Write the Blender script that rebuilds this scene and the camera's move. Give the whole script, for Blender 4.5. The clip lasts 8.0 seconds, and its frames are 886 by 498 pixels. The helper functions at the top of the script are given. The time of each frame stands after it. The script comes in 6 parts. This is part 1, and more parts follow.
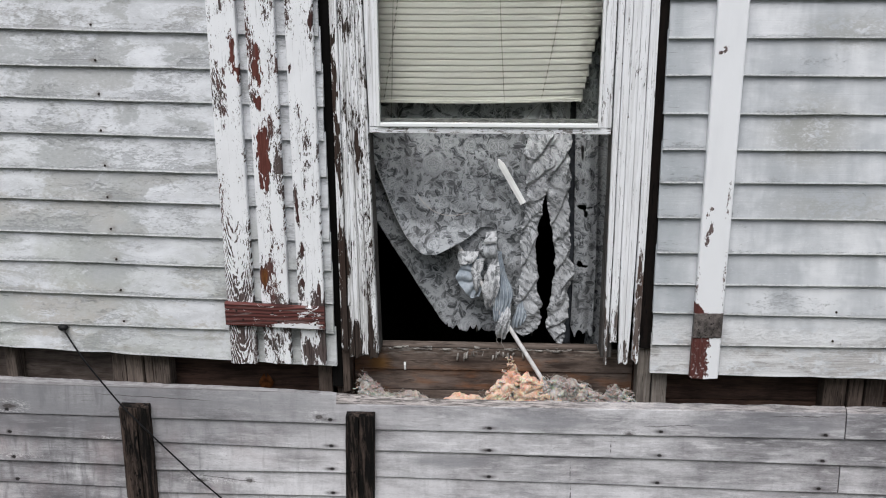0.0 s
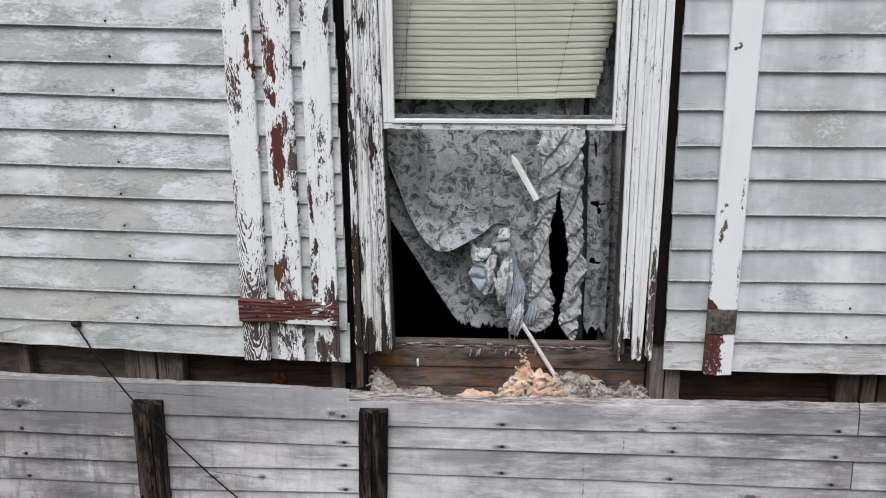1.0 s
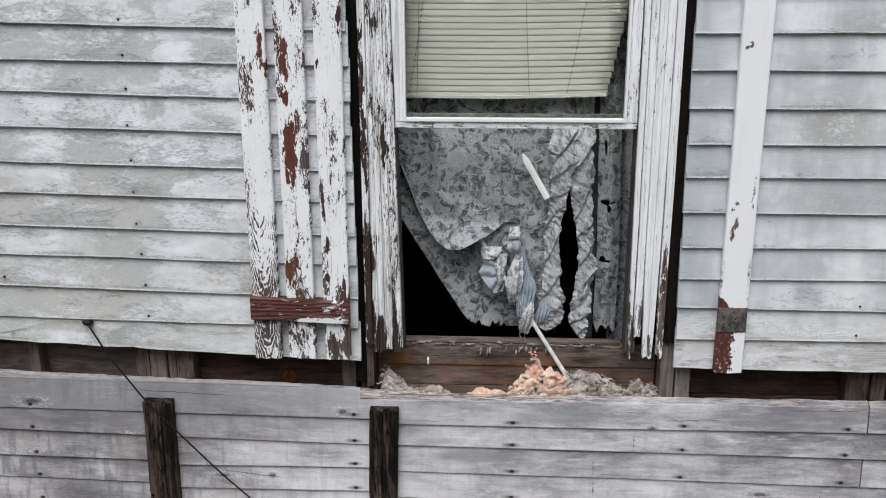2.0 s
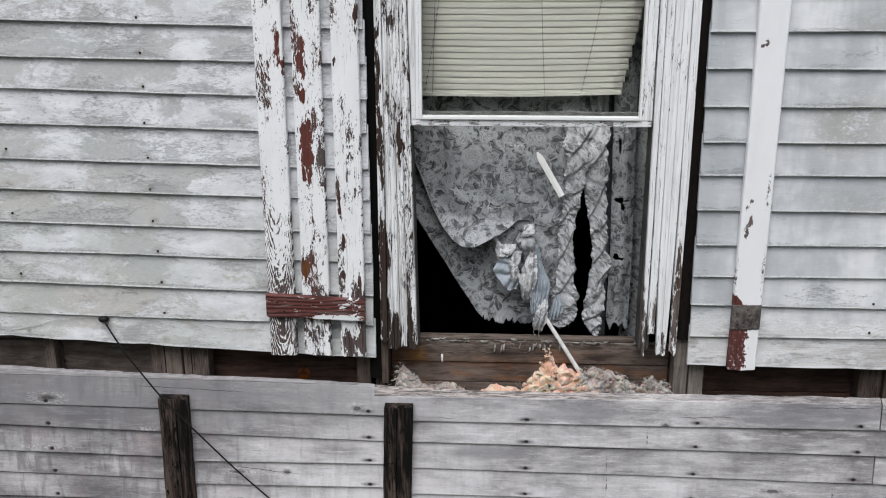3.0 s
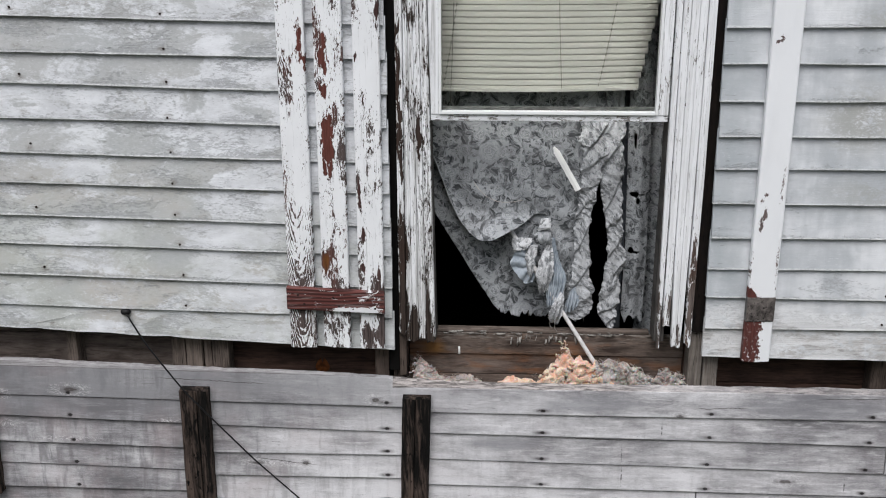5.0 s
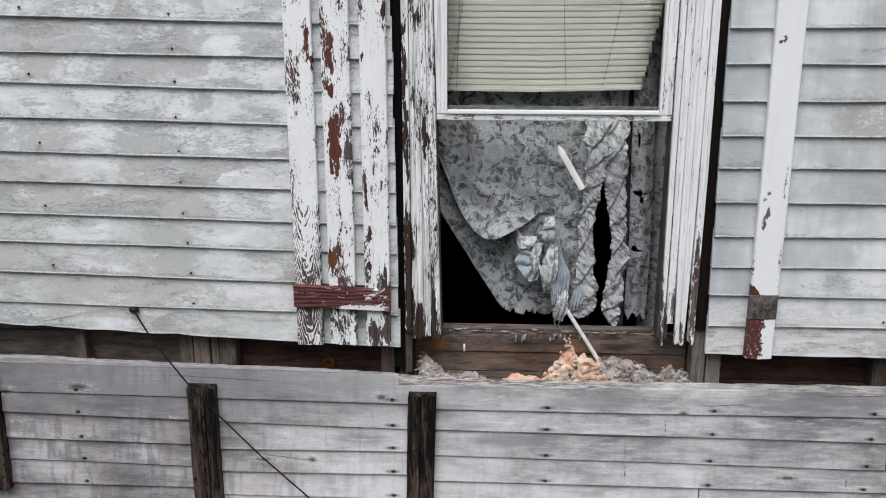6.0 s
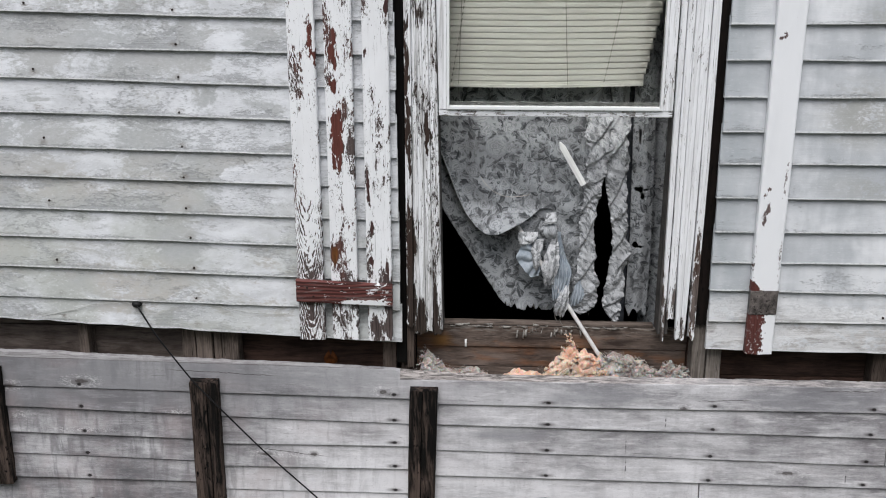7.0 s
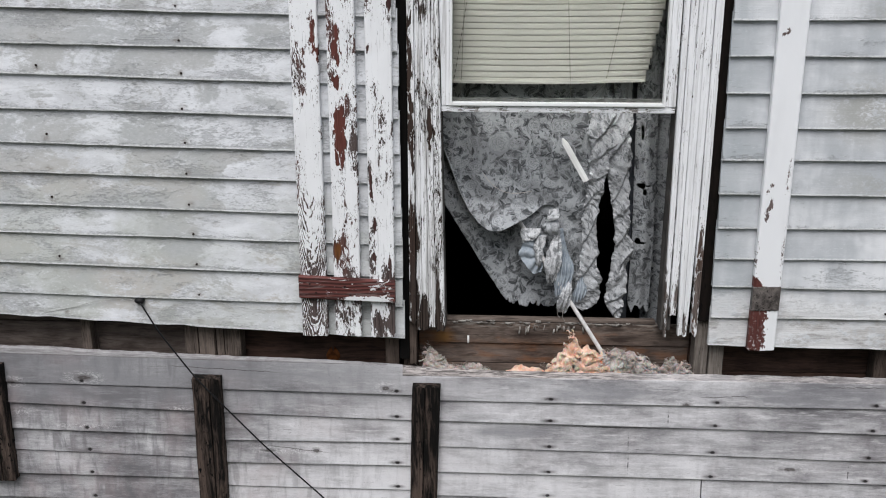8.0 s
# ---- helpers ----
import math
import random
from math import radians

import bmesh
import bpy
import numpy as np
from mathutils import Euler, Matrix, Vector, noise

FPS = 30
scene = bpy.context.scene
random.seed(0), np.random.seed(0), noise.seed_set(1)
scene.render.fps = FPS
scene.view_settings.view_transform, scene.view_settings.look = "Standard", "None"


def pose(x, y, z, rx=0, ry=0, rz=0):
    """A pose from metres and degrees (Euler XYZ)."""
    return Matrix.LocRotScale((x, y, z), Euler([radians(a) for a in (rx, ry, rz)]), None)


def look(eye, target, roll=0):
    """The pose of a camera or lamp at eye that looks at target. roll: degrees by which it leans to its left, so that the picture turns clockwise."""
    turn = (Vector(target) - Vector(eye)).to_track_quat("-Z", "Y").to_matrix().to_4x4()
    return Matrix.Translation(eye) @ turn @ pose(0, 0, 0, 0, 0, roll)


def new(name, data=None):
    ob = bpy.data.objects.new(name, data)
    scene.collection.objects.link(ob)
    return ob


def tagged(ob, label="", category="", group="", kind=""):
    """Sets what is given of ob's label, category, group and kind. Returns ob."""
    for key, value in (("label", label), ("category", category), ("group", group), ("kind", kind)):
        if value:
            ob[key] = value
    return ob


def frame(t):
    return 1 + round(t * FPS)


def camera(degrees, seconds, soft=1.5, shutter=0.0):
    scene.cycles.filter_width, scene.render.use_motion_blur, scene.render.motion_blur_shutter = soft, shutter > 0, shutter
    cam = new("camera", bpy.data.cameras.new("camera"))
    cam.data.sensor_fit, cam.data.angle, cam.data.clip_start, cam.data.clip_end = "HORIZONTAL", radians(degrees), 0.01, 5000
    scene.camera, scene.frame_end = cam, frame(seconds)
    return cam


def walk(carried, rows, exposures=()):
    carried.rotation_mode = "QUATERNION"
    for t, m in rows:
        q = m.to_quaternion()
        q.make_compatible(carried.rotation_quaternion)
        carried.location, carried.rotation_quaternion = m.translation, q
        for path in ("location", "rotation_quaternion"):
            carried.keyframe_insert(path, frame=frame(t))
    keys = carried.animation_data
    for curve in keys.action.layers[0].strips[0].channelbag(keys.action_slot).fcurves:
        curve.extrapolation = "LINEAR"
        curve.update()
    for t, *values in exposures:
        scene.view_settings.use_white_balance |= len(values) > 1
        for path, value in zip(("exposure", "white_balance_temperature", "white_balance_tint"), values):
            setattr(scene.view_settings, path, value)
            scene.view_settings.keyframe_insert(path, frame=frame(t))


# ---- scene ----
cam = camera(49.8, 8.0, soft=1.05)
PATH = [
    (0, (0.036, -2.847, 2.829), (-0.07, -0.942, 2.227), -0.2),
    (0.5, (0.007, -2.85, 2.82), (-0.097, -0.945, 2.219), -0.2),
    (1, (-0.01, -2.852, 2.82), (-0.114, -0.948, 2.217), -0.2),
    (1.5, (-0.028, -2.858, 2.816), (-0.129, -0.954, 2.215), -0.2),
    (3, (-0.098, -2.883, 2.809), (-0.198, -0.977, 2.209), -0.1),
    (3.5, (-0.119, -2.897, 2.803), (-0.218, -0.992, 2.203), -0.1),
    (4, (-0.143, -2.91, 2.802), (-0.242, -1.005, 2.201), -0.1),
    (4.5, (-0.15, -2.919, 2.803), (-0.249, -1.014, 2.201), -0.1),
    (6, (-0.174, -2.961, 2.806), (-0.272, -1.056, 2.205), -0.1),
    (6.5, (-0.179, -2.971, 2.801), (-0.278, -1.066, 2.201), -0.0),
    (7, (-0.179, -2.981, 2.794), (-0.277, -1.075, 2.194), -0.0),
    (7.5, (-0.185, -2.985, 2.787), (-0.283, -1.08, 2.188), -0.0),
    (8, (-0.189, -2.986, 2.783), (-0.286, -1.081, 2.183), -0.0),
]
walk(cam, [(t, look(eye, target, roll)) for t, eye, target, roll in PATH])

# ---- light ----
scene.view_settings.exposure = 0.88
world = bpy.data.worlds.new("overcast_sky")
scene.world = world
world.use_nodes = True
wn = world.node_tree
wbg = wn.nodes["Background"]
wsky = wn.nodes.new("ShaderNodeTexSky")
wsky.sky_type = "NISHITA"
wsky.sun_disc = False
wsky.sun_elevation = radians(55)
wsky.sun_rotation = radians(165)
whsv = wn.nodes.new("ShaderNodeHueSaturation")
whsv.inputs["Saturation"].default_value = 0.27
wn.links.new(wsky.outputs["Color"], whsv.inputs["Color"])
wn.links.new(whsv.outputs["Color"], wbg.inputs["Color"])
wbg.inputs["Strength"].default_value = 0.080

sun = new("sun", bpy.data.lights.new("sun", "SUN"))
sun.data.energy = 1.5
sun.data.angle = radians(42)
sun.data.color = (1.0, 0.985, 0.975)
sun.matrix_world = look((-1.0, -4.2, 6.8), (0, 0, 0))


# ---- node helpers ----
def sock(nt, inp, v):
    if isinstance(v, bpy.types.NodeSocket):
        nt.links.new(v, inp)
    elif isinstance(v, (tuple, list)):
        if inp.type == "RGBA" and len(v) == 3:
            v = (*v, 1)
        inp.default_value = v
    else:
        inp.default_value = v


def mth(nt, op, a, b=0.0, clamp=False):
    n = nt.nodes.new("ShaderNodeMath")
    n.operation, n.use_clamp = op, clamp
    sock(nt, n.inputs[0], a)
    sock(nt, n.inputs[1], b)
    return n.outputs[0]


def vec(nt, op, a, b=(0, 0, 0)):
    n = nt.nodes.new("ShaderNodeVectorMath")
    n.operation = op
    sock(nt, n.inputs[0], a)
    sock(nt, n.inputs[1], b)
    return n.outputs["Value"] if op in ("LENGTH", "DISTANCE", "DOT_PRODUCT") else n.outputs["Vector"]


def position(nt):
    return nt.nodes.new("ShaderNodeNewGeometry").outputs["Position"]


def uvs(nt):
    return nt.nodes.new("ShaderNodeTexCoord").outputs["UV"]


def xyz(nt, v):
    n = nt.nodes.new("ShaderNodeSeparateXYZ")
    sock(nt, n.inputs[0], v)
    return n.outputs


def shifted(nt, v, amount=31.0):
    """v moved by a random step of each object's own."""
    r = nt.nodes.new("ShaderNodeObjectInfo").outputs["Random"]
    c = nt.nodes.new("ShaderNodeCombineXYZ")
    nt.links.new(mth(nt, "MULTIPLY", r, amount), c.inputs[0])
    nt.links.new(mth(nt, "MULTIPLY", r, amount * 0.7), c.inputs[1])
    nt.links.new(mth(nt, "MULTIPLY", r, amount * 1.3), c.inputs[2])
    return vec(nt, "ADD", v, c.outputs[0])


def rnd(nt):
    return nt.nodes.new("ShaderNodeObjectInfo").outputs["Random"]


def noi(nt, v, stretch=(1, 1, 1), scale=1.0, detail=4.0, rough=0.55, dist=0.0):
    n = nt.nodes.new("ShaderNodeTexNoise")
    sock(nt, n.inputs["Vector"], vec(nt, "MULTIPLY", v, stretch))
    n.inputs["Scale"].default_value = scale
    n.inputs["Detail"].default_value = detail
    n.inputs["Roughness"].default_value = rough
    n.inputs["Distortion"].default_value = dist
    return n.outputs["Fac"]


def rmp(nt, f, lo, hi, a=0.0, b=1.0):
    n = nt.nodes.new("ShaderNodeMapRange")
    n.interpolation_type = "SMOOTHSTEP"
    sock(nt, n.inputs["Value"], f)
    n.inputs["From Min"].default_value, n.inputs["From Max"].default_value = lo, hi
    n.inputs["To Min"].default_value, n.inputs["To Max"].default_value = a, b
    return n.outputs["Result"]


def mix(nt, f, a, b, blend="MIX"):
    n = nt.nodes.new("ShaderNodeMix")
    n.data_type, n.blend_type = "RGBA", blend
    sock(nt, n.inputs[0], f)
    sock(nt, n.inputs[6], a)
    sock(nt, n.inputs[7], b)
    return n.outputs[2]


def spot(nt, p, cx, cz, rx, rz, gain=1.0, lo=0.35, hi=1.15):
    """1 in the middle of an ellipse on the facade, falling to 0 at its rim."""
    d = vec(nt, "MULTIPLY", vec(nt, "SUBTRACT", p, (cx, 0, cz)), (1 / rx, 0, 1 / rz))
    return rmp(nt, vec(nt, "LENGTH", d), lo, hi, gain, 0.0)


def material(name, rough=0.8):
    m = bpy.data.materials.new(name)
    m.use_nodes = True
    nt = m.node_tree
    b = nt.nodes["Principled BSDF"]
    b.inputs["Roughness"].default_value = rough
    b.inputs["Specular IOR Level"].default_value = 0.2
    return m, nt, b


def relief(nt, b, height, strength=0.4, distance=0.002):
    n = nt.nodes.new("ShaderNodeBump")
    n.inputs["Strength"].default_value = strength
    n.inputs["Distance"].default_value = distance
    nt.links.new(height, n.inputs["Height"])
    nt.links.new(n.outputs["Normal"], b.inputs["Normal"])


def plain(name, colour, rough=0.6, metal=0.0, vary=0.12, scale=30.0):
    m, nt, b = material(name, rough)
    n = noi(nt, position(nt), (1, 1, 1), scale, 5)
    dark = tuple(c * (1 - 2 * vary) for c in colour)
    nt.links.new(mix(nt, rmp(nt, n, 0.3, 0.7), dark, colour), b.inputs["Base Color"])
    b.inputs["Metallic"].default_value = metal
    relief(nt, b, n, 0.15, 0.001)
    return m


# ---- materials ----
def clap_material():
    m, nt, b = material("weathered_clapboard_paint", 0.75)
    p = position(nt)
    q = shifted(nt, p)
    uv = xyz(nt, uvs(nt))
    up = uv[1]
    big = noi(nt, p, (1.6, 1, 1.1), 1.9, 3, 0.5, 0.6)
    own = noi(nt, q, (4.2, 1, 10), 1.0, 6, 0.68, 0.9)
    runs = noi(nt, q, (15, 1, 1.5), 1.0, 3, 0.55)
    scuff = noi(nt, q, (48, 1, 95), 1.0, 6, 0.75, 0.8)
    east = rmp(nt, xyz(nt, p)[0], 0.4, 0.5)
    seam = rmp(nt, mth(nt, "ADD", xyz(nt, p)[0], mth(nt, "MULTIPLY", own, 0.12)), -1.00, -0.98, -0.030, 0.030)
    tone = mth(nt, "ADD", mth(nt, "MULTIPLY", big, 0.32), mth(nt, "ADD", mth(nt, "MULTIPLY", own, 0.50), mth(nt, "MULTIPLY", scuff, 0.20)))
    tone = mth(nt, "ADD", mth(nt, "ADD", tone, seam), rmp(nt, rnd(nt), 0.0, 1.0, -0.03, 0.03))
    soft = noi(nt, q, (7, 1, 20), 1.0, 5, 0.65, 0.5)
    chalk = mix(nt, rmp(nt, soft, 0.35, 0.65), (0.60, 0.612, 0.64), (0.77, 0.785, 0.82))
    hue = noi(nt, p, (3.0, 1, 5.0), 1.0, 4, 0.55, 0.3)
    grey = mix(nt, mth(nt, "MULTIPLY", rmp(nt, hue, 0.38, 0.62), rmp(nt, xyz(nt, p)[2], 1.95, 2.25, 1.0, 0.3)), (0.440, 0.456, 0.468), (0.515, 0.495, 0.470))
    grey = mix(nt, rmp(nt, scuff, 0.42, 0.62, 0.0, 0.55), grey, (0.54, 0.545, 0.56))
    left = mix(nt, rmp(nt, tone, 0.440, 0.515), grey, chalk)
    wash = mth(nt, "ADD", mth(nt, "MULTIPLY", noi(nt, q, (5.0, 1, 3.0), 1.0, 4, 0.55, 0.4), 0.60), mth(nt, "ADD", mth(nt, "MULTIPLY", runs, 0.25), mth(nt, "MULTIPLY", soft, 0.20)))
    right = mix(nt, rmp(nt, wash, 0.42, 0.66), (0.45, 0.472, 0.50), (0.74, 0.752, 0.778))
    # darker bluish grey by the window, and a worn speckled patch further along
    blue_grey = mth(nt, "MULTIPLY", rmp(nt, mth(nt, "ADD", xyz(nt, p)[0], mth(nt, "MULTIPLY", soft, 0.10)), 0.60, 0.76, 0.75, 0.0), rmp(nt, runs, 0.35, 0.60, 0.4, 1.0))
    right = mix(nt, blue_grey, right, (0.37, 0.40, 0.425))
    worn_at = mth(nt, "MAXIMUM", mth(nt, "MAXIMUM", spot(nt, p, 0.96, 2.31, 0.16, 0.13, 1.0, 0.2, 1.2), spot(nt, p, 1.08, 2.08, 0.26, 0.07, 0.7, 0.2, 1.2)), spot(nt, p, 1.05, 2.60, 0.20, 0.06, 0.8, 0.2, 1.2))
    speckle = rmp(nt, mth(nt, "ADD", mth(nt, "MULTIPLY", scuff, 0.6), mth(nt, "MULTIPLY", own, 0.5)), 0.46, 0.58)
    right = mix(nt, mth(nt, "MULTIPLY", mth(nt, "MULTIPLY", worn_at, speckle), 0.85), right, (0.36, 0.36, 0.345))
    paint = mix(nt, east, left, right)
    algae = noi(nt, p, (1, 1, 1), 2.6, 5, 0.65, 0.5)
    low_left = spot(nt, p, -1.25, 1.72, 1.25, 0.55, 0.60)
    paint = mix(nt, mth(nt, "MULTIPLY", rmp(nt, algae, 0.40, 0.62), low_left), paint, (0.465, 0.485, 0.450))
    # flakes: paint lost in short horizontal scales, more towards the butt
    flake = noi(nt, q, (75, 1, 240), 1.0, 6, 0.72, 0.7)
    zone = noi(nt, q, (4.5, 1, 13), 1.0, 4, 0.62, 0.5)
    edge = rmp(nt, up, 0.0, 0.020, 0.12, 0.0)
    val = mth(nt, "ADD", mth(nt, "ADD", mth(nt, "MULTIPLY", flake, 0.62), mth(nt, "MULTIPLY", zone, 0.62)), edge)
    val = mth(nt, "SUBTRACT", val, mth(nt, "MULTIPLY", mth(nt, "MULTIPLY", east, 0.070), rmp(nt, xyz(nt, p)[2], 1.7, 1.9)))
    lost = rmp(nt, val, 0.672, 0.715)
    grain = noi(nt, q, (7, 1, 420), 1.0, 5, 0.75, 0.2)
    wood = mix(nt, rmp(nt, grain, 0.32, 0.68), (0.15, 0.155, 0.165), (0.46, 0.475, 0.495))
    bare = spot(nt, p, -1.35, 2.66, 0.75, 0.07, 0.6)
    wood = mix(nt, bare, wood, (0.42, 0.38, 0.36))
    col = mix(nt, mth(nt, "MULTIPLY", lost, 0.52), paint, wood)
    # the two lowest courses right of the window are worn to the wood
    worn = mth(nt, "MULTIPLY", mth(nt, "MULTIPLY", east, rmp(nt, xyz(nt, p)[2], 1.60, 1.74, 1.0, 0.0)), rmp(nt, mth(nt, "ADD", own, mth(nt, "MULTIPLY", scuff, 0.5)), 0.62, 0.76))
    col = mix(nt, mth(nt, "MULTIPLY", worn, 0.75), col, mix(nt, rmp(nt, grain, 0.38, 0.62), (0.23, 0.21, 0.20), (0.56, 0.535, 0.52)))
    bright = mth(nt, "MULTIPLY", mth(nt, "MULTIPLY", east, rmp(nt, xyz(nt, p)[2], 1.66, 1.80, 1.0, 0.0)), rmp(nt, mth(nt, "ADD", zone, mth(nt, "MULTIPLY", flake, 0.3)), 0.58, 0.70))
    col = mix(nt, mth(nt, "MULTIPLY", bright, 0.6), col, (0.84, 0.85, 0.87))
    hair = noi(nt, q, (11, 1, 520), 1.0, 4, 0.7, 0.4)
    col = mix(nt, mth(nt, "MULTIPLY", rmp(nt, hair, 0.58, 0.66), mth(nt, "MULTIPLY", rmp(nt, zone, 0.35, 0.62, 0.0, 0.36), rmp(nt, east, 0.0, 1.0, 1.0, 0.3))), col, (0.20, 0.205, 0.21))
    pale = noi(nt, q, (90, 1, 210), 1.0, 4, 0.7, 0.6)
    col = mix(nt, mth(nt, "MULTIPLY", rmp(nt, pale, 0.58, 0.64), mth(nt, "MULTIPLY", rmp(nt, own, 0.40, 0.60, 0.15, 0.55), rmp(nt, east, 0.0, 1.0, 1.0, 0.4))), col, (0.84, 0.85, 0.88))
    nick = noi(nt, q, (52, 1, 170), 1.0, 5, 0.72, 0.5)
    col = mix(nt, mth(nt, "MULTIPLY", rmp(nt, nick, 0.57, 0.64), mth(nt, "MULTIPLY", rmp(nt, soft, 0.62, 0.38, 0.08, 0.45), rmp(nt, east, 0.0, 1.0, 1.0, 0.35))), col, (0.32, 0.32, 0.32))
    # lit lower edge painted pale, together with its white flecks
    butt = mth(nt, "MULTIPLY", rmp(nt, up, 0.003, 0.010, 1.0, 0.0), rmp(nt, pale, 0.36, 0.56, 0.1, 0.75))
    col = mix(nt, butt, col, (0.80, 0.81, 0.82))
    halo = None
    for cx in (-1.165, -1.62):
        d = vec(nt, "MULTIPLY", vec(nt, "SUBTRACT", uvs(nt), (cx, 0.020, 0)), (1 / 0.020, 1 / 0.014, 0))
        f = rmp(nt, vec(nt, "LENGTH", d), 0.0, 1.2, 0.65, 0.0)
        halo = f if halo is None else mth(nt, "MAXIMUM", halo, f)
    col = mix(nt, mth(nt, "MULTIPLY", halo, rmp(nt, flake, 0.35, 0.6)), col, (0.17, 0.14, 0.115))
    # splits that start at the sawn ends beside the window
    split = noi(nt, q, (16, 1, 330), 1.0, 2, 0.5, 0.2)
    near = rmp(nt, xyz(nt, p)[0], 0.55, 0.66, 1.0, 0.0)
    begin = rmp(nt, xyz(nt, p)[0], 0.50, 0.53)
    col = mix(nt, mth(nt, "MULTIPLY", mth(nt, "MULTIPLY", near, begin), rmp(nt, split, 0.66, 0.72, 0.0, 0.6)), col, (0.10, 0.095, 0.095))
    nt.links.new(col, b.inputs["Base Color"])
    h = mth(nt, "ADD", mth(nt, "MULTIPLY", lost, -0.8), mth(nt, "MULTIPLY", grain, 0.7))
    relief(nt, b, h, 0.7, 0.0016)
    return m


def sheath_material():
    m, nt, b = material("silvered_bare_board", 0.85)
    p = position(nt)
    q = shifted(nt, p)
    uv = xyz(nt, uvs(nt))
    big = noi(nt, p, (1.4, 1, 2.4), 1.8, 4, 0.6, 0.6)
    cloud = noi(nt, q, (3.2, 1, 13), 1.0, 7, 0.64, 0.25)
    grain = noi(nt, q, (9, 1, 250), 1.0, 6, 0.75, 0.5)
    fine = noi(nt, q, (38, 1, 520), 1.0, 5, 0.75, 0.4)
    fleck = noi(nt, q, (95, 1, 260), 1.0, 4, 0.7, 0.6)
    speck = noi(nt, q, (70, 1, 170), 1.0, 6, 0.78, 0.8)
    drip = noi(nt, q, (26, 1, 5.0), 1.0, 4, 0.62, 0.6)
    east = xyz(nt, p)[0]
    west = rmp(nt, east, -1.5, -0.3, 1.0, 0.0)
    tone = mth(nt, "ADD", mth(nt, "MULTIPLY", big, 0.40), mth(nt, "ADD", mth(nt, "MULTIPLY", cloud, 0.42), mth(nt, "ADD", mth(nt, "MULTIPLY", grain, 0.10), mth(nt, "MULTIPLY", speck, 0.16))))
    tone = mth(nt, "ADD", tone, rmp(nt, rnd(nt), 0.0, 1.0, -0.035, 0.035))
    tone = mth(nt, "SUBTRACT", tone, mth(nt, "SUBTRACT", mth(nt, "ADD", mth(nt, "MULTIPLY", west, 0.100), rmp(nt, east, 0.45, 1.0, 0.0, 0.075)), 0.052))
    # tone rises slightly on the lower courses
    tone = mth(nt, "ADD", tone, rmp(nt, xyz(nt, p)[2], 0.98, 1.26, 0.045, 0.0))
    col = mix(nt, rmp(nt, tone, 0.40, 0.70), (0.160, 0.154, 0.166), (0.735, 0.725, 0.752))
    # damp runs that stop at the laps
    runs = mth(nt, "MULTIPLY", rmp(nt, drip, 0.46, 0.66), mth(nt, "ADD", mth(nt, "MULTIPLY", west, 0.52), 0.16))
    col = mix(nt, runs, col, (0.15, 0.145, 0.155))
    pale = noi(nt, q, (10, 1, 70), 1.0, 7, 0.72, 0.15)
    col = mix(nt, mth(nt, "MULTIPLY", rmp(nt, pale, 0.50, 0.70, 0.0, 0.50), rmp(nt, west, 0.0, 1.0, 1.0, 0.45)), col, (0.84, 0.83, 0.85))
    col = mix(nt, rmp(nt, fine, 0.56, 0.70, 0, 0.26), col, (0.15, 0.145, 0.15))
    col = mix(nt, mth(nt, "MULTIPLY", rmp(nt, fleck, 0.60, 0.68), rmp(nt, cloud, 0.42, 0.62, 0.0, 0.55)), col, (0.11, 0.10, 0.10))
    hair = noi(nt, q, (6, 1, 240), 1.0, 4, 0.65, 1.2)
    col = mix(nt, rmp(nt, hair, 0.65, 0.69, 0, 0.7), col, (0.10, 0.095, 0.095))
    warm = noi(nt, p, (2.5, 1, 2.0), 1.6, 5, 0.65, 0.4)
    col = mix(nt, mth(nt, "MULTIPLY", rmp(nt, warm, 0.45, 0.70), mth(nt, "ADD", mth(nt, "MULTIPLY", west, 0.42), 0.10)), col, (0.40, 0.325, 0.33))
    # uneven darker grey over the upper courses on the left
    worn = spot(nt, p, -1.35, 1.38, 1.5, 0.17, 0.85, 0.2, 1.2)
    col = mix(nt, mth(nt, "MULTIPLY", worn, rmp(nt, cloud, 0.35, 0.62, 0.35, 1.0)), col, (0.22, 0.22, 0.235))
    # two broad water stains on the top course
    for cx, cz, rx, rz in ((0.20, 1.335, 0.20, 0.034), (0.93, 1.345, 0.30, 0.044), (-0.10, 1.18, 0.16, 0.03)):
        stain = spot(nt, vec(nt, "ADD", p, vec(nt, "MULTIPLY", (1, 0, 1), mth(nt, "MULTIPLY", mth(nt, "SUBTRACT", cloud, 0.5), 0.10))), cx, cz, rx, rz, 0.62, 0.5, 1.1)
        col = mix(nt, stain, col, (0.235, 0.235, 0.255))
    # knots with rings round them
    for cx, cz, rx, rz in ((-0.537, 1.337, 0.024, 0.015), (-1.60, 1.352, 0.042, 0.014), (-1.86, 1.33, 0.03, 0.012), (0.86, 1.062, 0.05, 0.010), (-0.79, 1.088, 0.020, 0.013), (-0.96, 1.085, 0.035, 0.008), (0.49, 1.302, 0.022, 0.010)):
        d = vec(nt, "LENGTH", vec(nt, "MULTIPLY", vec(nt, "SUBTRACT", p, (cx, 0, cz)), (1 / rx, 0, 1 / rz)))
        d = mth(nt, "ADD", d, mth(nt, "MULTIPLY", mth(nt, "SUBTRACT", noi(nt, p, (1, 1, 1), 90, 3), 0.5), 0.9))
        rings = rmp(nt, mth(nt, "SINE", mth(nt, "MULTIPLY", d, 7.0)), -0.9, 0.5, 0.35, 0.85)
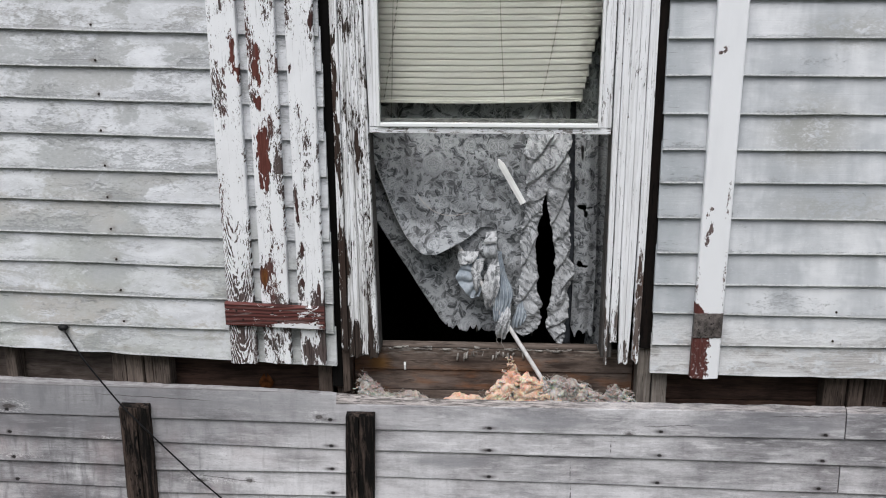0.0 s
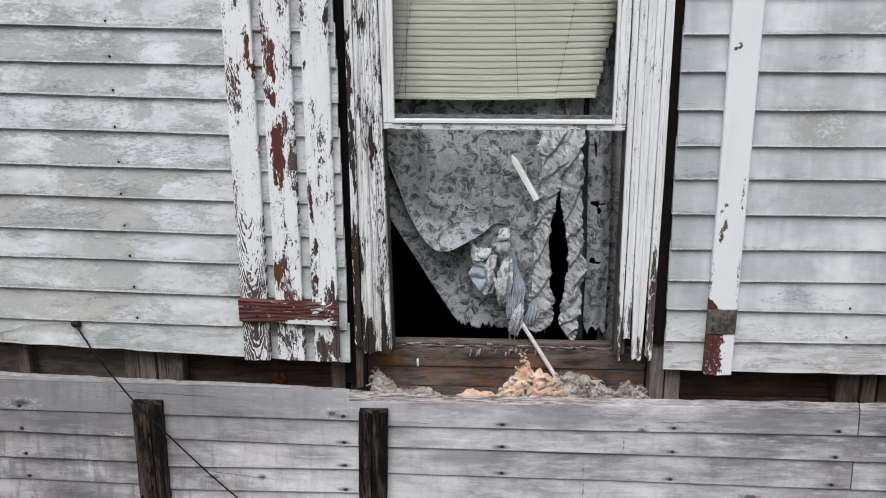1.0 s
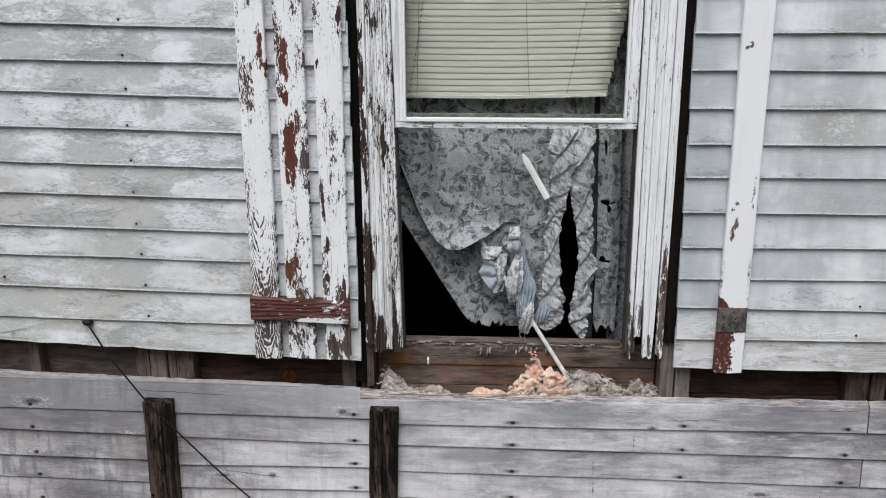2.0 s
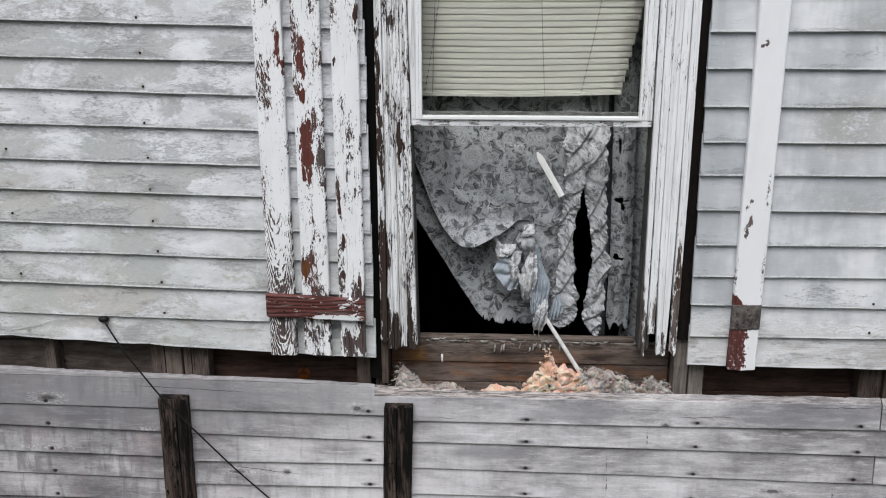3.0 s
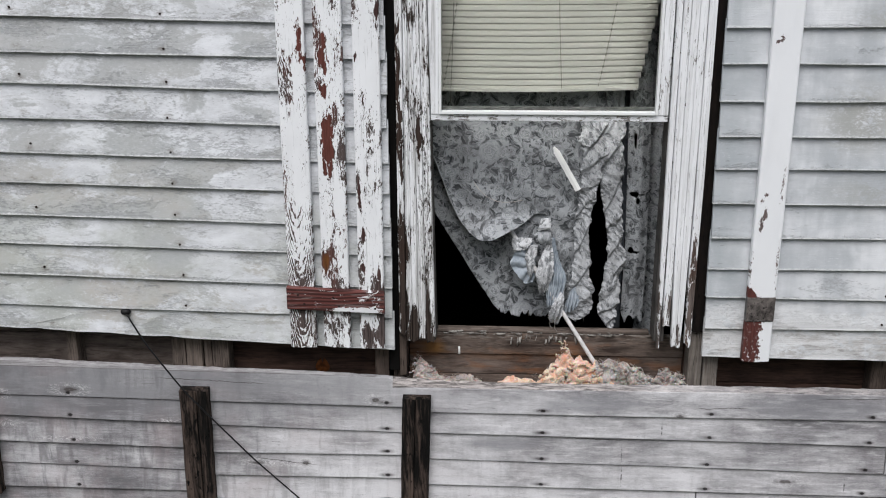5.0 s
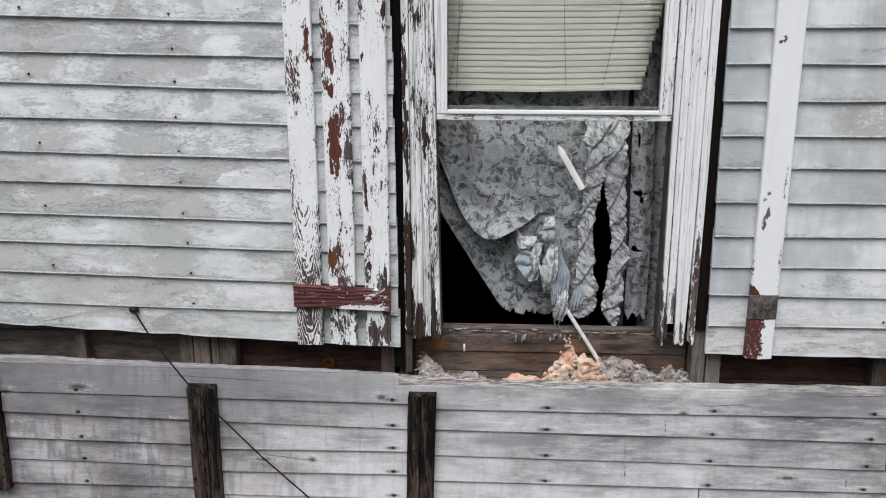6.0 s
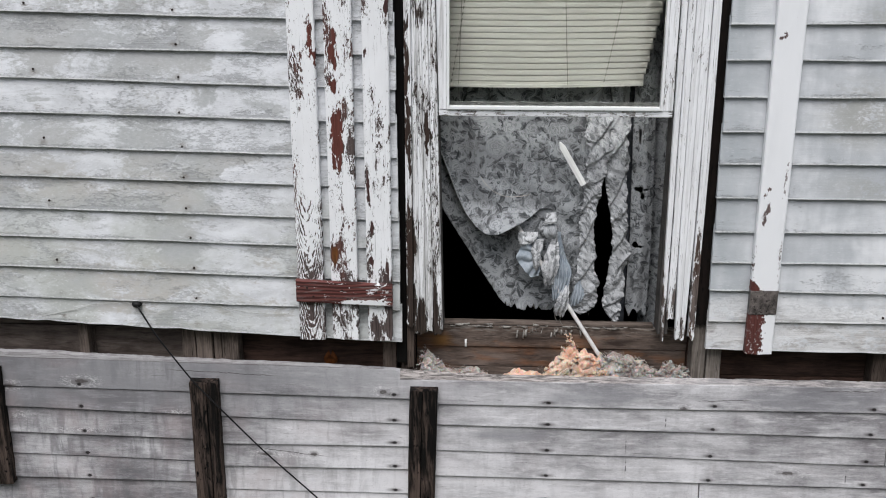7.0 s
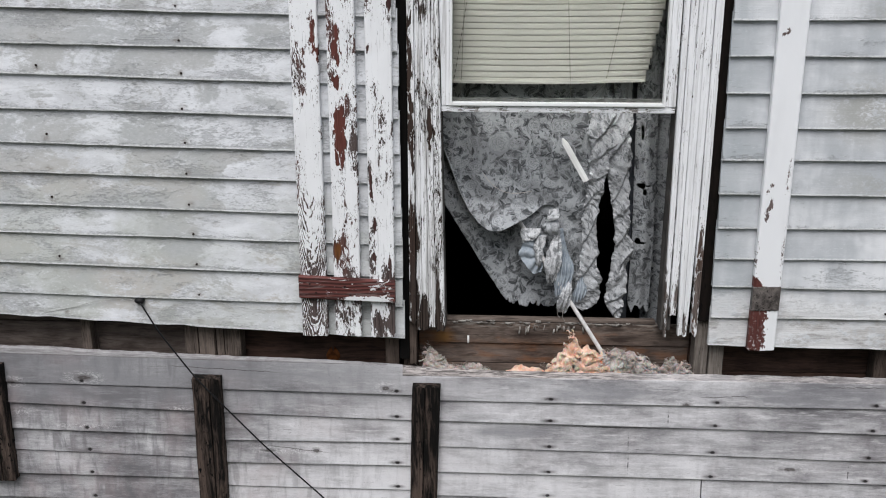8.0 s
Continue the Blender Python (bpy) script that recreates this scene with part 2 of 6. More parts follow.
        col = mix(nt, mth(nt, "MULTIPLY", rings, rmp(nt, d, 0.5, 1.15, 1.0, 0.0)), col, (0.065, 0.055, 0.052))
        col = mix(nt, mth(nt, "MULTIPLY", mth(nt, "MULTIPLY", rmp(nt, d, 0.7, 1.0), rmp(nt, d, 1.3, 2.4, 1.0, 0.0)), rmp(nt, fleck, 0.50, 0.58, 0.0, 0.40)), col, (0.82, 0.81, 0.82))
    # pale scratched fibres
    scratch = rmp(nt, noi(nt, p, (70, 1, 95), 1.0, 5, 0.72, 1.6), 0.50, 0.60)
    for cx, cz, rx, rz in ((-1.265, 1.243, 0.055, 0.016), (-1.83, 1.215, 0.05, 0.02), (-1.62, 1.165, 0.16, 0.012), (-0.88, 1.085, 0.09, 0.016), (-0.98, 1.10, 0.06, 0.012), (0.46, 1.31, 0.03, 0.012)):
        col = mix(nt, mth(nt, "MULTIPLY", spot(nt, p, cx, cz, rx, rz, 0.55, 0.1, 1.3), scratch), col, (0.84, 0.83, 0.84))
    # long drying splits
    for cx, cz, rx, slope in ((-0.86, 1.093, 0.13, -0.10), (-1.10, 1.395, 0.22, -0.04), (0.62, 1.333, 0.10, 0.05), (0.20, 1.205, 0.12, -0.02), (1.05, 1.375, 0.12, 0.02)):
        lx, _, lz = xyz(nt, vec(nt, "SUBTRACT", p, (cx, 0, cz)))
        off = mth(nt, "SUBTRACT", lz, mth(nt, "ADD", mth(nt, "MULTIPLY", lx, slope), mth(nt, "MULTIPLY", mth(nt, "SUBTRACT", noi(nt, p, (30, 1, 8), 1.0, 4), 0.5), 0.012)))
        thin = mth(nt, "MULTIPLY", rmp(nt, mth(nt, "ABSOLUTE", off), 0.0004, 0.0017, 0.9, 0.0), rmp(nt, mth(nt, "ABSOLUTE", lx), rx * 0.6, rx, 1.0, 0.0))
        col = mix(nt, thin, col, (0.06, 0.052, 0.05))
    for cx, cz, rz in ((0.305, 1.062, 0.045), (0.302, 1.155, 0.035), (0.432, 1.245, 0.035), (1.06, 1.055, 0.03)):
        line = spot(nt, p, cx, cz, 0.0028, rz, 1.0)
        col = mix(nt, mth(nt, "MULTIPLY", line, rmp(nt, noi(nt, p, (60, 1, 60), 1.0, 3), 0.40, 0.60)), col, (0.06, 0.06, 0.06))
    # broken top arris of the long board under the window, raw wood
    top = mth(nt, "MULTIPLY", rmp(nt, mth(nt, "SUBTRACT", xyz(nt, p)[2], mth(nt, "MULTIPLY", east, 0.0041)), 1.3835, 1.3860), mth(nt, "MULTIPLY", rmp(nt, east, -0.482, -0.478), rmp(nt, uv[1], 0.06, 0.075)))
    raw = noi(nt, q, (13, 40, 190), 1.0, 6, 0.78, 0.6)
    col = mix(nt, mth(nt, "MULTIPLY", top, rmp(nt, east, -0.1, 0.7, 0.92, 0.55)), col, mix(nt, rmp(nt, raw, 0.40, 0.60), (0.085, 0.075, 0.070), (0.50, 0.455, 0.44)))
    # split along the top arris of the long board on the other side, pale above it
    high = mth(nt, "ADD", uv[1], mth(nt, "MULTIPLY", mth(nt, "SUBTRACT", cloud, 0.5), 0.010))
    arris = mth(nt, "MULTIPLY", rmp(nt, high, 0.1095, 0.1120), rmp(nt, east, -0.485, -0.480, 1.0, 0.0))
    col = mix(nt, mth(nt, "MULTIPLY", arris, 0.38), col, mix(nt, rmp(nt, raw, 0.38, 0.62), (0.30, 0.27, 0.265), (0.72, 0.70, 0.71)))
    gash = mth(nt, "MULTIPLY", mth(nt, "MULTIPLY", rmp(nt, high, 0.1070, 0.1085), rmp(nt, high, 0.1100, 0.1120, 1.0, 0.0)), rmp(nt, east, -0.485, -0.480, 1.0, 0.0))
    col = mix(nt, mth(nt, "MULTIPLY", gash, rmp(nt, raw, 0.42, 0.60, 0.1, 0.75)), col, (0.12, 0.10, 0.10))
    # rust smears beside the nail columns
    smear = core = None
    for cx, w in ((-2.6, 0.03), (-1.61, 0.016), (-0.505, 0.045), (0.026, 0.05), (0.588, 0.04), (1.118, 0.03), (2.1, 0.04)):
        d = vec(nt, "MULTIPLY", vec(nt, "SUBTRACT", uvs(nt), (cx, 0.017, 0)), (1 / (0.7 * w), 1 / 0.009, 0))
        s = rmp(nt, vec(nt, "LENGTH", d), 0.0, 1.25, 1.0, 0.0)
        smear = s if smear is None else mth(nt, "MAXIMUM", smear, s)
        d = vec(nt, "MULTIPLY", vec(nt, "SUBTRACT", uvs(nt), (cx + 0.004, 0.017, 0)), (1 / 0.011, 1 / 0.008, 0))
        s = rmp(nt, mth(nt, "ADD", vec(nt, "LENGTH", d), mth(nt, "MULTIPLY", mth(nt, "SUBTRACT", speck, 0.5), 1.6)), 0.45, 0.85, 0.9, 0.0)
        core = s if core is None else mth(nt, "MAXIMUM", core, s)
    col = mix(nt, mth(nt, "MULTIPLY", smear, mth(nt, "MULTIPLY", rmp(nt, speck, 0.30, 0.55, 0.35, 1.0), rmp(nt, cloud, 0.40, 0.55, 0.70, 1.0))), col, (0.035, 0.028, 0.028))
    col = mix(nt, core, col, (0.014, 0.012, 0.012))
    # lap shadow painted as an uneven dark band along each board's foot
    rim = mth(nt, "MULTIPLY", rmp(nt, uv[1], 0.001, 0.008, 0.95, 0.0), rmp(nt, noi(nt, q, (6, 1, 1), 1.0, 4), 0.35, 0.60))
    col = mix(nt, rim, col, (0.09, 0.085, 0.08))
    nt.links.new(col, b.inputs["Base Color"])
    relief(nt, b, mth(nt, "ADD", grain, mth(nt, "MULTIPLY", fine, 0.6)), 0.45, 0.0014)
    return m


def peel_material(name, spots=(), amount=0.0, under=(0.065, 0.052, 0.050), paint=(0.90, 0.908, 0.935), red=(0.115, 0.038, 0.030), low=1.65, rings=0.0, orange=(), strip=0.5, fine=1.0, tall=0.8, flat=False, silver=0.0):
    """White paint that scales off upright boards; spots are where larger patches are gone."""
    m, nt, b = material(name, 0.65)
    p = position(nt)
    q = shifted(nt, p)
    warp = vec(nt, "MULTIPLY", vec(nt, "SUBTRACT", p, (0, 0, 0)), (1, 1, 1))
    wob = nt.nodes.new("ShaderNodeTexNoise")
    wob.inputs["Scale"].default_value = 22
    wob.inputs["Detail"].default_value = 5
    nt.links.new(vec(nt, "MULTIPLY", p, (2.2, 1, 0.6)), wob.inputs["Vector"])
    warp = vec(nt, "ADD", p, vec(nt, "MULTIPLY", vec(nt, "SUBTRACT", wob.outputs["Color"], (0.5, 0.5, 0.5)), (0.040, 0, 0.13)))
    chip = noi(nt, q, (fine * 110, 1, tall * 44), 1.0, 7, 0.70, 0.9)
    zone = noi(nt, q, (22, 1, 6), 1.0, 4, 0.6, 0.4)
    grain = noi(nt, q, (330, 1, 9), 1.0, 5, 0.75, 0.3)
    val = mth(nt, "ADD", mth(nt, "MULTIPLY", chip, 0.62), mth(nt, "ADD", mth(nt, "MULTIPLY", zone, 0.66), mth(nt, "MULTIPLY", grain, 0.16)))
    if flat:
        chip = noi(nt, q, (tall * 36, 1, fine * 150), 1.0, 5, 0.62, 0.8)
        grain = noi(nt, q, (9, 1, 330), 1.0, 5, 0.75, 0.3)
        val = mth(nt, "ADD", mth(nt, "MULTIPLY", chip, 0.62), mth(nt, "ADD", mth(nt, "MULTIPLY", zone, 0.66), mth(nt, "MULTIPLY", grain, 0.16)))
    z = xyz(nt, p)[2]
    val = mth(nt, "ADD", val, rmp(nt, z, low - 0.12, low + 0.45, 0.12, 0.0))
    val = mth(nt, "ADD", val, amount)
    rim = mth(nt, "ABSOLUTE", mth(nt, "SUBTRACT", xyz(nt, uvs(nt))[0], 0.5))
    val = mth(nt, "ADD", val, rmp(nt, rim, 0.32, 0.50, 0.0, 0.0 if flat else 0.032))
    if rings:
        dx = mth(nt, "SUBTRACT", xyz(nt, p)[0], -0.768)
        arc = mth(nt, "SUBTRACT", z, mth(nt, "MULTIPLY", mth(nt, "MULTIPLY", dx, dx), 95.0))
        sway = mth(nt, "MULTIPLY", noi(nt, p, (22, 1, 8), 1.0, 5, 0.65, 0.5), 26.0)
        lines = mth(nt, "SINE", mth(nt, "ADD", mth(nt, "MULTIPLY", arc, 190.0), sway))
        lines = mth(nt, "MULTIPLY", mth(nt, "ADD", lines, 0.45), rmp(nt, noi(nt, p, (34, 1, 16), 1.0, 4, 0.6, 0.5), 0.36, 0.62, 0.25, 1.25))
        here = mth(nt, "ADD", rmp(nt, z, 2.00, 2.09, 1.0, 0.08), spot(nt, p, -0.775, 2.47, 0.035, 0.05, 0.8))
        val = mth(nt, "ADD", val, mth(nt, "MULTIPLY", mth(nt, "MULTIPLY", lines, rings), here))
    patch = None
    for s in spots:
        f = spot(nt, warp, *s, lo=0.0, hi=1.45)
        patch = f if patch is None else mth(nt, "MAXIMUM", patch, f)
    if patch is not None:
        patch = mth(nt, "MULTIPLY", patch, rmp(nt, noi(nt, p, (75, 1, 20), 1.0, 4, 0.65, 0.8), 0.30, 0.60, 0.35, 1.1))
        val = mth(nt, "ADD", val, mth(nt, "MULTIPLY", patch, 0.40))
    lost = rmp(nt, val, 0.862, 0.880)
    tiny = noi(nt, q, (tall * 48, 1, fine * 230) if flat else (fine * 230, 1, tall * 95), 1.0, 4, 0.62, 0.6)
    tiny = mth(nt, "ADD", mth(nt, "MULTIPLY", tiny, 0.75), mth(nt, "ADD", mth(nt, "MULTIPLY", zone, 0.45), rmp(nt, rim, 0.25, 0.50, amount, amount + 0.03)))
    lost = mth(nt, "MAXIMUM", lost, rmp(nt, tiny, 0.722, 0.738))
    dirt = noi(nt, p, (3, 1, 1), 5, 5, 0.6)
    white = mix(nt, rmp(nt, dirt, 0.35, 0.75, 0.0, 0.30), paint, tuple(c * 0.72 for c in paint))
    crack = noi(nt, q, (7, 1, 300) if flat else (300, 1, 7), 1.0, 4, 0.7, 0.3)
    white = mix(nt, rmp(nt, crack, 0.60, 0.67, 0, strip), white, (0.22, 0.22, 0.22))
    if silver:
        thin = noi(nt, q, (95, 1, 3.2), 1.0, 6, 0.7, 0.5)
        white = mix(nt, rmp(nt, thin, 0.44, 0.62, 0.0, silver), white, mix(nt, rmp(nt, grain, 0.35, 0.65), (0.20, 0.195, 0.19), (0.52, 0.51, 0.50)))
    streak = rmp(nt, grain, 0.30, 0.70)
    bare = mix(nt, streak, tuple(c * 0.4 for c in under), tuple(min(1, c * 2.4) for c in under))
    redmix = rmp(nt, noi(nt, p, (9, 1, 3), 1.0, 2), 0.45, 0.60, 0.05, 0.55)
    redmix = mth(nt, "MULTIPLY", redmix, rmp(nt, z, 1.68, 1.80, 0.15, 1.0))
    if patch is not None:
        redmix = mth(nt, "MAXIMUM", redmix, mth(nt, "MULTIPLY", rmp(nt, patch, 0.15, 0.5), rmp(nt, z, 1.74, 1.82, 0.25, 1.0)), True)
    bare = mix(nt, redmix, bare, mix(nt, streak, tuple(c * 0.55 for c in red), tuple(c * 1.5 for c in red)))
    for s in orange:
        bare = mix(nt, spot(nt, warp, *s), bare, mix(nt, streak, (0.055, 0.022, 0.010), (0.23, 0.090, 0.024)))
    col = mix(nt, lost, white, bare)
    nt.links.new(col, b.inputs["Base Color"])
    h = mth(nt, "ADD", mth(nt, "MULTIPLY", lost, -1.0), mth(nt, "MULTIPLY", grain, 0.35))
    relief(nt, b, h, 0.6, 0.0012)
    return m


def wood_material(name, dark, light, stretch=(4, 60, 60), stain=None, rough=0.85, cracks=0.85):
    m, nt, b = material(name, rough)
    p = shifted(nt, position(nt))
    grain = noi(nt, p, stretch, 1.0, 6, 0.7, 0.4)
    big = noi(nt, p, (2, 2, 3), 2.5, 4, 0.6)
    t = mth(nt, "ADD", mth(nt, "MULTIPLY", grain, 0.6), mth(nt, "MULTIPLY", big, 0.45))
    col = mix(nt, rmp(nt, t, 0.36, 0.70), dark, light)
    if stain:
        col = mix(nt, rmp(nt, noi(nt, position(nt), (2, 1, 6), 3.0, 4, 0.55, 0.2), 0.52, 0.68, 0, 0.45), col, stain)
    if stain:
        w = position(nt)
        col = mix(nt, spot(nt, w, -0.345, 1.490, 0.045, 0.030, 0.85, 0.0, 1.3), col, (0.26, 0.13, 0.04))
        col = mix(nt, mth(nt, "MULTIPLY", spot(nt, w, 0.02, 1.468, 0.30, 0.030, 0.9, 0.0, 1.2), rmp(nt, big, 0.42, 0.62, 0.1, 1.0)), col, (0.26, 0.115, 0.045))
        crust = mth(nt, "MULTIPLY", rmp(nt, xyz(nt, w)[2], 1.505, 1.545), rmp(nt, noi(nt, w, (14, 1, 70), 1.0, 5, 0.7, 0.5), 0.48, 0.60))
        col = mix(nt, mth(nt, "MULTIPLY", crust, 0.6), col, (0.33, 0.30, 0.275))
    crack = noi(nt, p, tuple(s * 2.0 for s in stretch), 1.0, 2, 0.5, 0.3)
    col = mix(nt, rmp(nt, crack, 0.60, 0.70, 0, cracks), col, tuple(c * 0.2 for c in dark))
    nt.links.new(col, b.inputs["Base Color"])
    relief(nt, b, mth(nt, "SUBTRACT", grain, rmp(nt, crack, 0.62, 0.7)), 0.7, 0.002)
    return m


def batten_material(name, dark, light, stretch):
    """Old rough timber, nearly black with a few paler worn streaks and pits."""
    m, nt, b = material(name, 0.9)
    p = shifted(nt, position(nt))
    grain = noi(nt, p, stretch, 1.0, 6, 0.72, 0.6)
    worn = noi(nt, p, (28, 28, 3.0), 1.0, 4, 0.6, 0.5)
    pits = noi(nt, p, (60, 60, 30), 1.0, 3, 0.6, 0.5)
    t = mth(nt, "ADD", mth(nt, "MULTIPLY", grain, 0.5), mth(nt, "MULTIPLY", worn, 0.6))
    col = mix(nt, rmp(nt, t, 0.50, 0.70), dark, light)
    col = mix(nt, rmp(nt, pits, 0.60, 0.66), col, (0.002, 0.002, 0.002))
    nt.links.new(col, b.inputs["Base Color"])
    relief(nt, b, mth(nt, "SUBTRACT", grain, rmp(nt, pits, 0.58, 0.68)), 0.9, 0.004)
    return m


def rail_material():
    m, nt, b = material("red_brown_rail_paint_worn", 0.7)
    p = position(nt)
    grain = noi(nt, p, (7, 1, 110), 1.0, 5, 0.7, 0.9)
    w = nt.nodes.new("ShaderNodeTexWave")
    w.bands_direction = "Z"
    w.inputs["Scale"].default_value = 22
    w.inputs["Distortion"].default_value = 9
    w.inputs["Detail"].default_value = 3
    w.inputs["Detail Scale"].default_value = 0.6
    nt.links.new(vec(nt, "MULTIPLY", p, (0.25, 1, 1)), w.inputs["Vector"])
    red = mix(nt, rmp(nt, w.outputs["Fac"], 0.2, 0.9), (0.052, 0.019, 0.017), (0.150, 0.052, 0.046))
    red = mix(nt, rmp(nt, grain, 0.52, 0.66, 0, 0.8), red, (0.20, 0.165, 0.16))
    chips = noi(nt, p, (26, 1, 70), 1.0, 5, 0.65, 0.7)
    val = mth(nt, "ADD", chips, spot(nt, p, -0.545, 1.722, 0.045, 0.030, 0.16))
    val = mth(nt, "ADD", val, spot(nt, p, -0.59, 1.685, 0.12, 0.014, 0.26))
    left = rmp(nt, val, 0.635, 0.65)
    nt.links.new(mix(nt, left, red, (0.76, 0.77, 0.79)), b.inputs["Base Color"])
    relief(nt, b, mth(nt, "ADD", left, grain), 0.6, 0.0012)
    return m


def remnant_material():
    """The lone shutter board: white, with a bare band where a rail was and old red below."""
    m, nt, b = material("shutter_board_with_bare_foot", 0.65)
    p = position(nt)
    x, _, z = xyz(nt, p)
    wob = noi(nt, p, (60, 1, 40), 1.0, 4, 0.6)
    grain = noi(nt, p, (330, 1, 9), 1.0, 5, 0.75, 0.4)
    dirt = noi(nt, p, (6, 1, 1.2), 3.0, 4, 0.6)
    white = mix(nt, rmp(nt, dirt, 0.4, 0.8, 0, 0.25), (0.88, 0.89, 0.92), (0.68, 0.69, 0.72))
    jag = noi(nt, p, (150, 1, 75), 1.0, 5, 0.7, 0.7)
    val = mth(nt, "MULTIPLY", jag, 0.85)
    for sx, sz, rx, rz, g in ((0.680, 1.985, 0.012, 0.040, 0.30), (0.692, 2.020, 0.010, 0.030, 0.30), (0.676, 2.060, 0.010, 0.016, 0.26), (0.688, 2.080, 0.012, 0.012, 0.26), (0.690, 2.553, 0.012, 0.012, 0.32), (0.678, 2.542, 0.014, 0.008, 0.32), (0.668, 2.528, 0.010, 0.010, 0.22), (0.735, 2.12, 0.010, 0.10, 0.22), (0.742, 1.86, 0.010, 0.14, 0.20), (0.664, 1.84, 0.008, 0.10, 0.18)):
        val = mth(nt, "ADD", val, spot(nt, p, sx, sz, rx, rz, g, 0.0, 1.4))
    chips = rmp(nt, val, 0.635, 0.650)
    red = mix(nt, rmp(nt, grain, 0.3, 0.7), (0.050, 0.018, 0.016), (0.15, 0.052, 0.045))
    bare = mix(nt, rmp(nt, grain, 0.3, 0.7), (0.035, 0.033, 0.033), (0.30, 0.29, 0.29))
    col = mix(nt, chips, white, mix(nt, 0.5, red, bare))
    # slanting lower rim of the white paint
    rim = mth(nt, "ADD", z, mth(nt, "ADD", mth(nt, "MULTIPLY", mth(nt, "SUBTRACT", x, 0.70), 1.0), mth(nt, "MULTIPLY", wob, 0.06)))
    foot = rmp(nt, mth(nt, "MINIMUM", rim, mth(nt, "ADD", z, 0.05)), 1.772, 1.776, 1.0, 0.0)
    col = mix(nt, foot, col, red)
    band = rmp(nt, mth(nt, "ADD", z, mth(nt, "MULTIPLY", wob, 0.006)), 1.746, 1.749, 1.0, 0.0)
    col = mix(nt, band, col, bare)
    below = rmp(nt, mth(nt, "ADD", z, mth(nt, "MULTIPLY", wob, 0.02)), 1.672, 1.676, 1.0, 0.0)
    rest = rmp(nt, mth(nt, "ADD", x, mth(nt, "MULTIPLY", wob, 0.085)), 0.752, 0.756)
    flecks = rmp(nt, noi(nt, p, (90, 1, 60), 1.0, 5, 0.68), 0.56, 0.59)
    base = mix(nt, mth(nt, "MAXIMUM", rest, mth(nt, "MULTIPLY", flecks, rmp(nt, z, 1.53, 1.60, 1.0, 0.1))), red, white)
    col = mix(nt, below, col, base)
    nt.links.new(col, b.inputs["Base Color"])
    relief(nt, b, mth(nt, "ADD", grain, foot), 0.4, 0.001)
    return m


